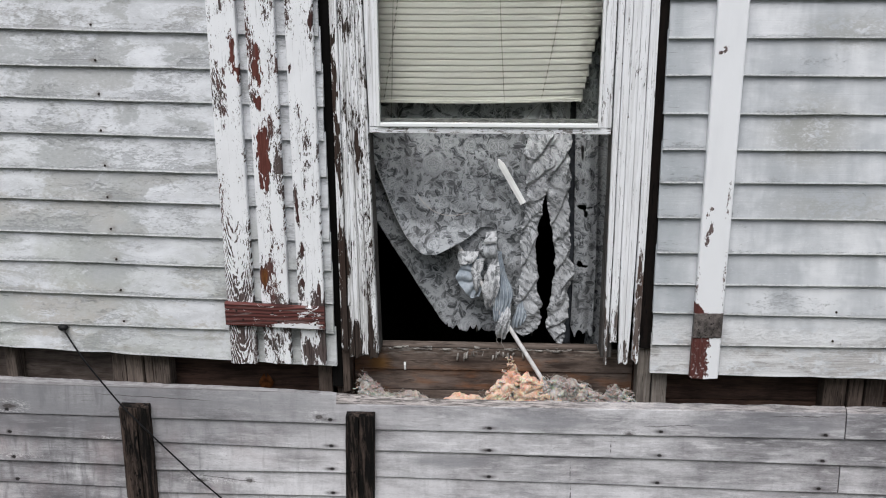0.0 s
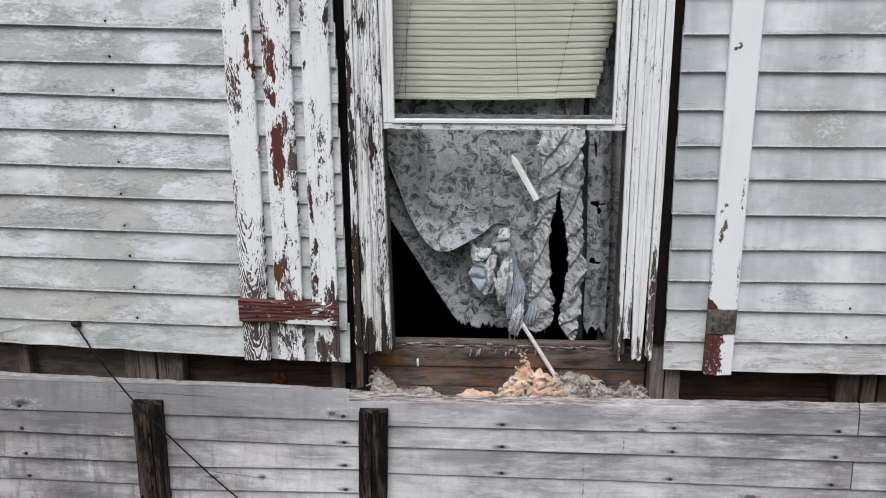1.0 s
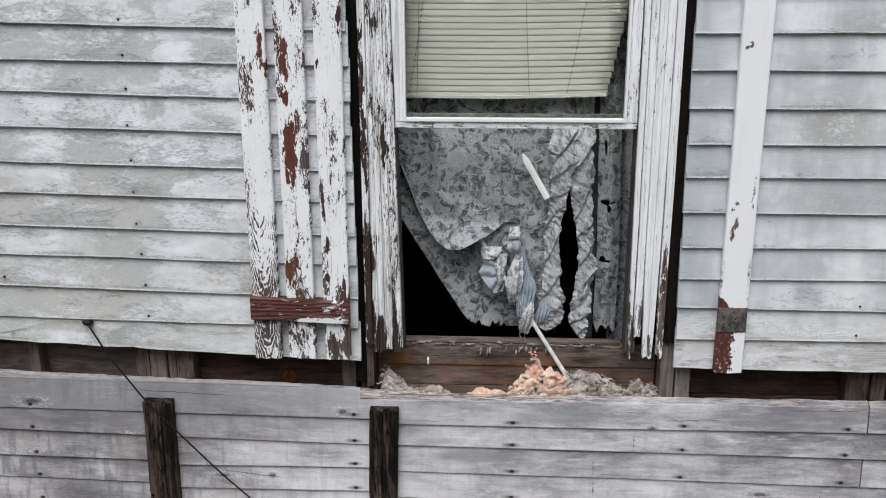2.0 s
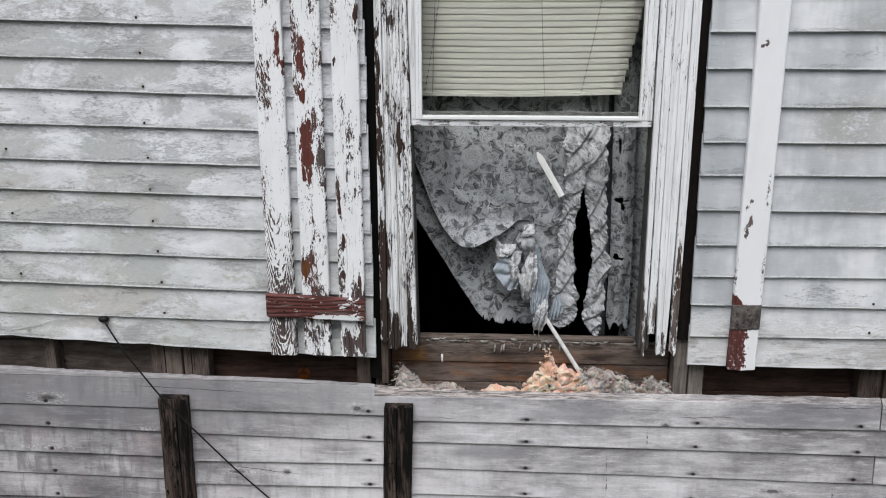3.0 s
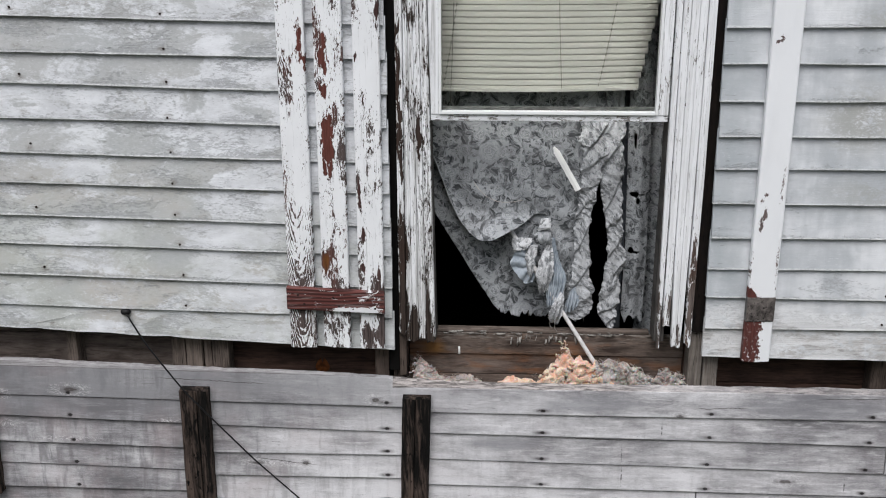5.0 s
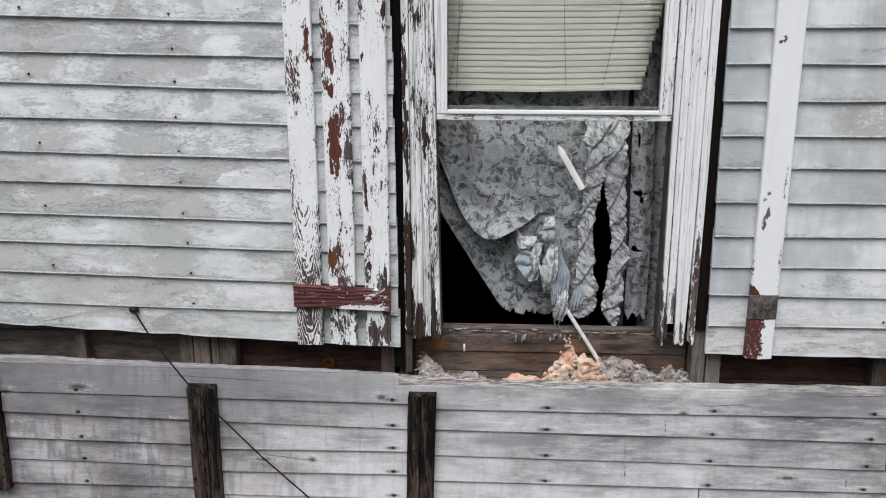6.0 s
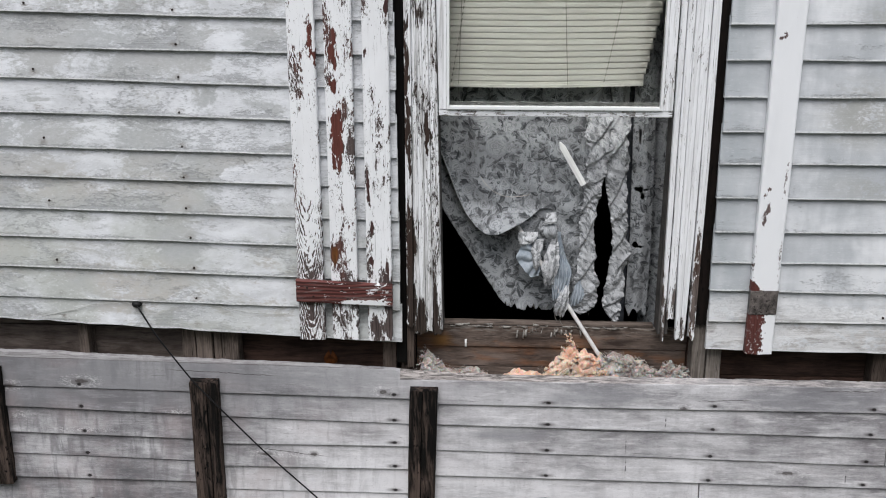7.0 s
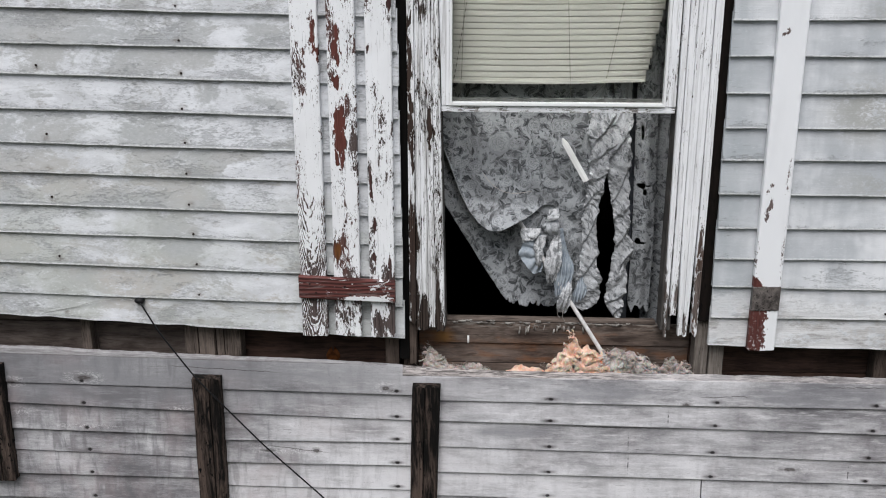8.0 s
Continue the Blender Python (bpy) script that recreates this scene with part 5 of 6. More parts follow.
def frill(spine, wide, wave, seed, label, mat, slant=0.5):
    """A gathered strip along a spine of (x, y, z): slanting tucks that overlap one another, with crimped edges."""
    length = sum((Vector(a) - Vector(b)).length for a, b in zip(spine, spine[1:]))

    def tuck(s, side):
        f = (s / wave + 0.75 * wav(s, seed, 5) + slant * side + 0.45 * wav(side * 0.9 + s * 9, seed + 2, 1.6)) % 1.0
        t = f / 0.85 if f < 0.85 else (1 - f) / 0.15
        g = (1.9 * s / wave - 0.8 * slant * side + 0.9 * wav(s, seed + 4, 8) + 0.3 * wav(side * 1.2 + s * 14, seed + 7, 1.5)) % 1.0
        return 0.68 * t + 0.42 * (g / 0.7 if g < 0.7 else (1 - g) / 0.3) * (0.5 + wav(s * 12 + side, seed + 8, 1.1))

    def point(u, v):
        c = curve(spine, v)
        w = lerp(v, [i / (len(wide) - 1) for i in range(len(wide))], wide)
        s = v * length
        side = u * 2 - 1
        far = abs(side)
        t = tuck(s, side)
        reach = w * (0.86 + 0.24 * tuck(s, math.copysign(1.0, side)) + 0.30 * wav(s, seed + (side > 0), 17) + 0.10 * wav(s, seed + 5, 90))
        x = c.x + side * reach
        y = c.y - 0.021 * t * (0.45 + 0.55 * far) + 0.010 * far * far + 1.7 * crease(x * 1.4, s, seed, 0.7) + 0.006 * sm(far, 0.6, 1.0) * wav(s, seed + 12 + (side > 0), 75)
        z = c.z - 0.012 * side + 0.010 * far * (t - 0.5)
        return (x, y, z), (seed * 0.31 + side * reach * 1.6, s * 1.5 - 0.03 * t)

    return weave("ruffle", 40, 460, point, mat, label)


frill([(0.178, 0.205, 2.74), (0.178, 0.200, 2.42), (0.178, 0.176, 2.26), (0.176, 0.166, 2.17), (0.171, 0.162, 2.09), (0.163, 0.160, 2.03), (0.155, 0.158, 1.966), (0.152, 0.156, 1.899), (0.154, 0.154, 1.822), (0.152, 0.150, 1.743), (0.156, 0.148, 1.674), (0.146, 0.148, 1.620), (0.122, 0.150, 1.588)],
      [0.040, 0.040, 0.044, 0.042, 0.032, 0.027, 0.025, 0.026, 0.030, 0.033, 0.042, 0.044, 0.020], 0.130, 11, "gathered floral ruffle at the torn edge", PALE_CURTAIN, 0.50)
frill([(0.243, 0.205, 2.74), (0.243, 0.200, 2.42), (0.243, 0.186, 2.26), (0.243, 0.174, 2.17), (0.240, 0.172, 2.08), (0.247, 0.172, 2.01), (0.256, 0.171, 1.94), (0.264, 0.170, 1.87), (0.270, 0.170, 1.80), (0.262, 0.170, 1.725), (0.252, 0.170, 1.65), (0.248, 0.170, 1.59), (0.256, 0.172, 1.545)],
      [0.036, 0.036, 0.040, 0.036, 0.040, 0.033, 0.030, 0.030, 0.031, 0.032, 0.034, 0.032, 0.010], 0.150, 17, "gathered floral ruffle hanging loose", PALE_CURTAIN, 0.55)


def side_bottom(x):
    return lerp(x, [0.29, 0.303, 0.318, 0.328, 0.345, 0.36, 0.372], [1.60, 1.585, 1.545, 1.575, 1.562, 1.570, 1.545]) + tatter(x, 23, 0.012)


def side_point(u, v):
    z1 = 2.75
    x0 = lerp(v, [0, 0.42, 0.78, 1], [0.291, 0.294, 0.305, 0.303])
    x = x0 + 0.076 * u
    z = z1 + (side_bottom(x) - z1) * v
    y = 0.226 - 0.016 * math.cos((u - 0.45) * 3.0) + 0.003 * math.sin(u * 9 + 3 * wav(z, 2, 3)) + crease(x, z, 8.0)
    return (x, y, z), (x * 1.3 + 0.11, z * 1.05 + 0.4)


TEARS = [(0.320, 2.191, 0.0035, 0.030), (0.316, 2.208, 0.003, 0.012), (0.341, 2.195, 0.0025, 0.012), (0.327, 2.012, 0.015, 0.010), (0.349, 2.010, 0.012, 0.0035), (0.339, 1.990, 0.007, 0.011), (0.324, 1.813, 0.009, 0.011), (0.342, 1.808, 0.013, 0.0045), (0.326, 2.105, 0.003, 0.004), (0.333, 2.060, 0.003, 0.003)]


def torn(c):
    return any(((c.x - hx) / rx) ** 2 + ((c.z - hz) / rz) ** 2 < 1 + 0.9 * wav(c.x * 90, c.z * 14) for hx, hz, rx, rz in TEARS)


weave("side_panel", 60, 420, side_point, CURTAIN, "narrow floral panel with small torn holes", torn)
weave("edge_fold", 12, 40, lambda u, v: ((0.360 + 0.10 * u, 0.285 + 0.012 * math.sin(u * 7), 2.75 - 1.40 * v), (0.36 + 0.13 * u, 2.9 - 1.47 * v)), CURTAIN, "floral curtain fold in the shade beside the jamb")
weave("lining_edge", 8, 40, lambda u, v: ((0.268 + 0.034 * u + 0.004 * v, 0.240 + 0.006 * math.sin(u * 5 + v * 9), 2.75 - 1.25 * v), (u, v)), SHADE, "lining edge with its shade in the colour")


def flap(name, left, right, mat, seed, label, pleats=3.0, amp=0.006, bulge=0.012, fray=0.006, root=1.0, fan=False):
    """A crumpled piece of cloth between two edges, each a line of (x, y, z) from its top to its foot; pleats run down it, or out from the right edge in a fan."""
    def point(u, v):
        a, b = curve(left, v), curve(right, v)
        p = a.lerp(b, u)
        w = (b - a).length
        run = v if fan else u
        swell = min(1.0, 1.6 * (1 - u)) if fan else min(1.0, 0.35 + v * 1.2)
        th = 2 * math.pi * (pleats * run + (0.8 if fan else 0.45) * wav(v * 2 + 0.6 * u, seed, 1.7))
        p.y += amp * swell * (1 - 1.6 * abs(math.sin(th / 2))) - bulge * math.sin(math.pi * u) * math.sin(math.pi * min(v, 0.96)) + 1.5 * crease(p.x, p.z, seed, 0.75)
        edge = max(0.0, abs(u * 2 - 1) - 0.8) * 5
        p.x += fray * edge * wav(v * 3, seed + u, 4) * 0.7
        p.z += fray * (wav(u * 3, seed + 3, 3) + 0.6 * wav(u, seed + 5, 21)) * sm(v, 0.6, 1.0)
        return p, (seed * 0.173 + u * max(w, 0.02) * 1.5, p.z * 1.2)

    return weave(name, 40, 48, point, mat, label)


# pale blue lining fanned out beside the pole, in the shade of the swag
flap("lining_fold", [(-0.016, 0.168, 1.858), (-0.058, 0.158, 1.836), (-0.086, 0.148, 1.796), (-0.070, 0.142, 1.750), (-0.036, 0.146, 1.712), (-0.008, 0.150, 1.716)], [(0.002, 0.160, 1.806), (-0.001, 0.158, 1.798), (-0.003, 0.156, 1.790), (-0.003, 0.154, 1.782), (-0.001, 0.154, 1.774), (0.002, 0.154, 1.768)], LINING, 41, "pale blue lining fanned out in pleats", 5.5, 0.0075, 0.0, 0.010, fan=True)
flap("gathered_rag", [(-0.082, 0.176, 1.866), (-0.082, 0.160, 1.842), (-0.074, 0.150, 1.822)], [(-0.012, 0.172, 1.868), (-0.018, 0.150, 1.852), (-0.032, 0.145, 1.838)], RAG, 42, "floral cloth bunched round the pole", 2.0, 0.007, 0.010, 0.005)
flap("gathered_rag", [(-0.034, 0.158, 1.842), (-0.036, 0.142, 1.800), (-0.030, 0.140, 1.760), (-0.022, 0.146, 1.735)], [(0.006, 0.158, 1.850), (-0.004, 0.140, 1.800), (-0.010, 0.140, 1.760), (-0.012, 0.146, 1.740)], RAG, 49, "floral cloth bunched round the pole", 1.5, 0.005, 0.008, 0.006)
flap("gathered_rag", [(-0.008, 0.170, 1.905), (-0.014, 0.150, 1.886), (-0.010, 0.146, 1.866), (0.002, 0.150, 1.850)], [(0.042, 0.160, 1.910), (0.048, 0.140, 1.890), (0.048, 0.134, 1.872), (0.044, 0.140, 1.858)], CURTAIN, 53, "floral cloth looped over the pole", 2.0, 0.008, 0.012, 0.004)
flap("gathered_rag", [(0.012, 0.160, 1.938), (0.008, 0.142, 1.920), (-0.002, 0.140, 1.902)], [(0.044, 0.156, 1.944), (0.046, 0.138, 1.924), (0.044, 0.134, 1.908)], RAG, 55, "pale scrap of cloth over the pole", 1.0, 0.003, 0.006, 0.003)
# lining and rag that hang down along the pole
flap("lining_fold", [(0.040, 0.160, 1.875), (0.052, 0.145, 1.80), (0.040, 0.130, 1.735), (0.036, 0.122, 1.69), (0.040, 0.116, 1.640)], [(0.062, 0.165, 1.870), (0.078, 0.150, 1.80), (0.100, 0.130, 1.750), (0.096, 0.120, 1.70), (0.072, 0.114, 1.648)], LINING, 43, "pale blue lining turned outward in pleats", 5.0, 0.0075, 0.010, 0.004)
flap("gathered_rag", [(0.040, 0.156, 1.872), (0.014, 0.136, 1.815), (0.000, 0.122, 1.760), (0.004, 0.116, 1.720), (0.010, 0.118, 1.692)], [(0.050, 0.154, 1.872), (0.054, 0.134, 1.815), (0.058, 0.116, 1.775), (0.050, 0.110, 1.735), (0.034, 0.114, 1.700)], RAG, 45, "floral cloth hanging from the pole in a ragged point", 2.2, 0.008, 0.012, 0.009)
flap("gathered_rag", [(0.076, 0.118, 1.690), (0.054, 0.104, 1.645), (0.044, 0.098, 1.615), (0.050, 0.104, 1.590)], [(0.094, 0.118, 1.705), (0.094, 0.104, 1.655), (0.088, 0.098, 1.618), (0.074, 0.104, 1.584)], RAG, 47, "floral cloth knotted at the pole", 2.4, 0.008, 0.012, 0.006)
flap("lining_fold", [(0.126, 0.150, 1.700), (0.112, 0.140, 1.672), (0.102, 0.132, 1.640), (0.100, 0.132, 1.612)], [(0.134, 0.150, 1.704), (0.140, 0.136, 1.684), (0.146, 0.130, 1.662), (0.138, 0.130, 1.628)], LINING, 51, "pale blue lining inside the ruffle's foot", 3.3, 0.007, 0.0, 0.008)
# loose threads
rng = random.Random(31)
for x, y, z, n in ((0.052, 0.102, 1.592, 7), (0.070, 0.102, 1.590, 7), (0.165, 0.150, 1.60, 6), (-0.02, 0.205, 1.585, 4), (0.03, 0.20, 1.585, 4), (-0.09, 0.21, 1.60, 4), (0.252, 0.17, 1.56, 5), (0.130, 0.15, 1.59, 4)):
    bm = bmesh.new()
    q = Vector((x, y, z + 0.012))
    pts = [q]
    for k in range(n):
        q = q + Vector((rng.uniform(-0.004, 0.004), rng.uniform(-0.002, 0.002), -rng.uniform(0.004, 0.008)))
        pts.append(q)
    tube(bm, pts, 0.0007, 5)
    part("loose_thread", bm, LINTPALE, curtain)

# ---- pole and loose strip ----
bm = bmesh.new()
P0, P1 = Vector((-0.104, 0.197, 1.913)), Vector((0.262, 0.0325, 1.3735))
tube(bm, [P0.lerp(P1, i / 10) for i in range(11)], 0.0072, 14)
smooth(tagged(obj("pole", bm, POLE), "white plastic pole leaning from the wall cavity into the curtain", "pole"))
bm = bmesh.new()
rings = []
for i in range(9):
    t = i / 8
    c = Vector((0.047, 0.158, 2.184)).lerp(Vector((0.129, 0.124, 2.047)), t)
    s = Vector((0.0085, 0.0, 0.0053)) * (0.25 if i == 0 else 1.0)
    b = 0.003
    rings.append([c - s, c + Vector((0, -b, 0)), c + s, c + s + Vector((0, 0.001, 0)), c + Vector((0, 0.001 - b, 0)), c - s + Vector((0, 0.001, 0))])
loft(bm, rings)
tagged(obj("blind_slat_fragment", bm, CHALK), "broken white blind slat caught in the curtain", "blind slat")


# ---- insulation in the cavity ----
def mound(name, x0, x1, xs, tops, mat, parent, seed, label, puff=1.0):
    """A heap of matted wool along the cavity: puffs parted by creases; tops: its height at xs."""
    nx, nv = max(24, int((x1 - x0) / 0.0022)), 64

    def point(i, j):
        u, v = i / nx, j / nv
        x = x0 + (x1 - x0) * u
        top = lerp(x, xs, tops) + 0.008 * wav(x, seed, 26)
        top = 1.368 + (top - 1.368) * min(1.0, 7 * u, 7 * (1 - u))
        a = math.pi * v
        q = Vector((x, 0.062 - 0.030 * math.cos(a) - 0.004, 1.366 + (top - 1.366) * math.sin(a) ** 0.8))
        n = Vector((0.25 * wav(x, seed + 2, 40), -math.cos(a), math.sin(a)))
        k = Vector((seed, 0, 0))
        d = 0.034 * (abs(noise.noise(q * 30 + k)) - 0.2) + 0.008 * (abs(noise.noise(q * 66 + k)) - 0.2) + 0.0035 * (abs(noise.noise(q * 150 + k)) - 0.2) + 0.0035 * noise.noise(q * 260 + k) + 0.002 * noise.noise(q * 480 + k)
        q += n * d * puff * math.sin(a) ** 0.3
        q.y = max(0.026, min(0.096, q.y))
        q.z = max(1.366, q.z)
        return q

    bm = bmesh.new()
    vs = [[bm.verts.new(point(i, j)) for j in range(nv + 1)] for i in range(nx + 1)]
    for a, b in zip(vs, vs[1:]):
        for j in range(nv):
            bm.faces.new((a[j], b[j], b[j + 1], a[j + 1]))
    return smooth(part(name, bm, mat, parent, label))


def strands(name, count, xs, tops, x0, x1, mat, parent, seed, label, long, thick, drift):
    """Fine curling fibres that lie over a heap and stand off it."""
    bm = bmesh.new()
    rng = random.Random(seed)
    for k in range(count):
        x = rng.uniform(x0, x1)
        v = rng.random()
        top = lerp(x, xs, tops)
        p = Vector((x, 0.060 - 0.034 * math.cos(math.pi * v * 0.6), 1.372 + (top - 1.368) * math.sin(math.pi * (0.08 + 0.42 * v)) + rng.uniform(0.0, 0.006)))
        d = (Vector(drift) + Vector((rng.gauss(0, 0.7), rng.gauss(0, 0.35), rng.gauss(0, 0.6)))).normalized() * long / 7
        spin = Vector((rng.gauss(0, 1), rng.gauss(0, 1), rng.gauss(0, 1))) * 0.45
        pts = [p.copy()]
        for t in range(7):
            d = (d + spin.cross(d) + Vector((rng.gauss(0, 1), rng.gauss(0, 0.5), rng.gauss(0, 1))) * long * 0.03).normalized() * long / 7
            p = p + d
            p.z = min(p.z, lerp(p.x, xs, tops) + 0.012)
            p.y = max(0.024, min(0.096, p.y))
            p.z = max(1.370, p.z)
            pts.append(p.copy())
        tube(bm, pts, thick * rng.uniform(0.5, 1.4), 4, 0.5, turn=False)
    return smooth(part(name, bm, mat, parent, label))


wool = tagged(empty("insulation_wool", 0.2, 0.06, 1.37), "torn pink and grey insulation wool spilling from the wall cavity", "insulation", kind="stuff")
PINK_X, PINK_Z = [-0.02, 0.02, 0.045, 0.060, 0.085, 0.104, 0.130, 0.165, 0.20, 0.25, 0.27], [1.39, 1.415, 1.430, 1.455, 1.490, 1.508, 1.480, 1.470, 1.445, 1.43, 1.40]
GREY_X, GREY_Z = [0.19, 0.22, 0.25, 0.30, 0.345, 0.385, 0.405, 0.44, 0.465, 0.49, 0.505], [1.445, 1.466, 1.462, 1.462, 1.440, 1.412, 1.402, 1.440, 1.420, 1.425, 1.41]
LEFT_X, LEFT_HIGH = [-0.425, -0.40, -0.375, -0.345, -0.315, -0.29, -0.25, -0.21, -0.18], [1.45, 1.475, 1.455, 1.425, 1.400, 1.396, 1.408, 1.400, 1.385]
WISP_X, WISP_Z = [-0.125, -0.10, -0.07, -0.03, 0.01], [1.378, 1.388, 1.402, 1.390, 1.385]
mound("pink_wool", 0.010, 0.262, PINK_X, PINK_Z, WOOL, wool, 3.0, "pale orange-pink wool")
mound("grey_wool", 0.19, 0.505, GREY_X, GREY_Z, LINT, wool, 5.0, "dirty grey matted lint", 0.8)
mound("grey_wool", -0.428, -0.17, LEFT_X, LEFT_HIGH, LINT, wool, 8.0, "dirty grey matted lint", 0.7)
mound("pink_wool", -0.13, 0.015, WISP_X, WISP_Z, WOOL, wool, 9.0, "thin wisp of pale wool", 0.5)


def spread(xs, tops, count, seed):
    rng = random.Random(seed)
    out = []
    for k in range(count):
        x = rng.uniform(xs[0], xs[-1])
        v = rng.uniform(0.1, 1.0)
        out.append((x, 0.060 - 0.030 * math.cos(math.pi * 0.5 * v), 1.372 + (lerp(x, xs, tops) - 1.374) * math.sin(math.pi * 0.5 * v), 0.006))
    return out


def shreds(name, centres, mat, seed, label, size):
    """Torn curling flakes of matted wool that lie on the heaps."""
    bm = bmesh.new()
    rng = random.Random(seed)
    for k, (x, y, z, r) in enumerate(centres):
        c = Vector((x, y, z))
        turn = Euler((rng.uniform(-0.9, 0.6), rng.uniform(-0.9, 0.9), rng.uniform(-1.2, 1.2))).to_matrix()
        L, W = size * rng.uniform(0.4, 1.3), size * rng.uniform(0.15, 0.5)
        bend = rng.uniform(-2.6, 2.6)
        rows = []
        for i in range(10):
            t = i / 9 - 0.5
            row = []
            for j in range(5):
                u = j / 4 - 0.5
                w = W * (1 - 2.2 * t * t) * (1 + 0.7 * wav(t * 9, k, 1))
                q = Vector((L * t, -0.20 * L * math.cos(bend * t) - 0.45 * W * math.cos(3 * u), w * u + 0.5 * L * t * math.sin(bend * t)))
                q = c + turn @ q
                q += Vector((noise.noise(q * 150), noise.noise(q * 150 + Vector((9, 0, 0))), noise.noise(q * 150 + Vector((0, 9, 0))))) * 0.006
                q.z = max(q.z, 1.372)
                q.y = max(q.y, 0.0245)
                row.append(bm.verts.new(q))
            rows.append(row)
        for a, b in zip(rows, rows[1:]):
            for j in range(4):
                bm.faces.new((a[j], b[j], b[j + 1], a[j + 1]))
    o = smooth(part(name, bm, mat, wool, label))
    o.modifiers.new("thickness", "SOLIDIFY").thickness = 0.0014


shreds("wool_shred", spread(PINK_X, PINK_Z, 38, 61), WOOL, 61, "torn pale orange shreds", 0.046)
shreds("wool_shred", spread([0.085, 0.10, 0.115], [1.535, 1.545, 1.52], 10, 64), WOOL, 64, "pale curl of wool at the top of the heap", 0.020)
shreds("wool_shred", spread(GREY_X, GREY_Z, 110, 62), LINT, 62, "torn dirty grey shreds", 0.038)
shreds("wool_shred", spread(LEFT_X, LEFT_HIGH, 46, 63), LINT, 63, "torn dirty grey shreds", 0.022)
strands("loose_fibre", 45, PINK_X, PINK_Z, -0.01, 0.26, FIBRE, wool, 71, "pale loose fibres", 0.022, 0.0005, (0, 0, 0))
strands("loose_fibre", 300, GREY_X, GREY_Z, 0.20, 0.50, FIBRE, wool, 72, "pale loose fibres", 0.034, 0.0005, (1.1, -0.2, -0.6))
strands("loose_fibre", 130, LEFT_X, LEFT_HIGH, -0.425, -0.18, FIBRE, wool, 73, "pale loose fibres", 0.026, 0.0005, (0.7, -0.2, -1.0))

# ---- flaked paint on the sill ----
def paint_curl(bm, x, z, length, drop, rng):
    """A thin curled strip of old paint."""
    n = 6
    rows = []
    w = rng.uniform(0.0008, 0.0036)
    for i in range(n):
        t = i / (n - 1)
        c = Vector((x + length * t, 0.1005 - 0.004 * math.sin(3 * t) - 0.002 * rng.random(), z - drop * t + 0.0015 * rng.uniform(-1, 1)))
        side = Vector((w, 0, 0)) if drop > length else Vector((0, 0, w))
        rows.append([bm.verts.new(c - side), bm.verts.new(c + side), bm.verts.new(c + side + Vector((0, 0.0012, 0))), bm.verts.new(c - side + Vector((0, 0.0012, 0)))])
    for a, b in zip(rows, rows[1:]):
        for j in range(4):
            bm.faces.new((a[j], a[(j + 1) % 4], b[(j + 1) % 4], b[j]))
    bm.faces.new(rows[0][::-1])
    bm.faces.new(rows[-1])


bm = bmesh.new()
rng = random.Random(12)
for k in range(46):
    paint_curl(bm, rng.uniform(-0.32, 0.30), 1.5475 + rng.uniform(-0.004, 0.008), rng.uniform(0.006, 0.030), 0.0, rng)
for k in range(20):
    paint_curl(bm, rng.uniform(-0.10, 0.14), 1.543 - rng.uniform(0.0, 0.016), rng.uniform(-0.006, 0.006), rng.uniform(0.010, 0.030), rng)
bmesh.ops.recalc_face_normals(bm, faces=bm.faces)
smooth(part("old_paint", bm, LINTPALE, window, "loose curls of old pale paint on the sill"))
bm = bmesh.new()
paint_curl(bm, -0.258, 1.498, 0.0005, 0.030, random.Random(2))
part("paint_drip", bm, CHALK, window, "white paint drip")

# ---- dry leaf in the cavity ----
bm = bmesh.new()
cx, cz, cy = -0.733, 1.386, 0.088
n = 26
mid = [bm.verts.new((cx, cy + 0.004, cz + 0.042 * i / 6)) for i in range(7)]
for side in (-1, 1):
    prev = None
    for i in range(7):
        t = i / 6
        w = 0.027 * math.sin(math.pi * (0.12 + 0.80 * t)) * (1.0 if side > 0 else 0.85)
        v = bm.verts.new((cx + side * w, cy - 0.010 * math.sin(3 * t), cz + 0.004 + 0.060 * t + 0.004 * wav(i, side, 3)))
        if prev:
            f = (mid[i - 1], prev, v, mid[i])
            bm.faces.new(f if side < 0 else f[::-1])
        prev = v
o = smooth(tagged(obj("dry_leaf", bm, LEAF), "curled dry orange leaf lodged between the studs", "leaf"))
o.modifiers.new("thickness", "SOLIDIFY").thickness = 0.0015

# ---- shutter ----
shutter = tagged(empty("shutter", -0.65, -0.03, 1.545), "three-board shutter with white paint peeling to red-brown", "shutter")
for x0, x1, z0, lean, m, sd in ((-0.806, -0.721, 1.546, -0.003, SLAT_A, 61), (-0.692, -0.606, 1.548, -0.006, SLAT_B, 62), (-0.575, -0.494, 1.545, -0.005, SLAT_C, 63)):
    upright("board", x0, x1, -0.0445, -0.0225, z0, 3.35, m, shutter, 0.004, sd, lean=lean)
bm = bmesh.new()
rings = []
for i in range(15):
    t = i / 14
    x = -0.812 + (0.317) * t
    zt = 1.761 - 0.014 * t + 0.0012 * wav(i, 3, 1.7)
    zb = 1.685 - 0.012 * t + 0.0015 * wav(i, 5, 1.3)
    rings.append([(x, -0.0448, zb), (x, -0.061, zb), (x, -0.0632, zb + 0.003), (x, -0.0632, zt - 0.003), (x, -0.061, zt), (x, -0.0448, zt)])
loft(bm, rings)
rail = part("rail", bm, RAIL, shutter, "bare red-brown cross rail")
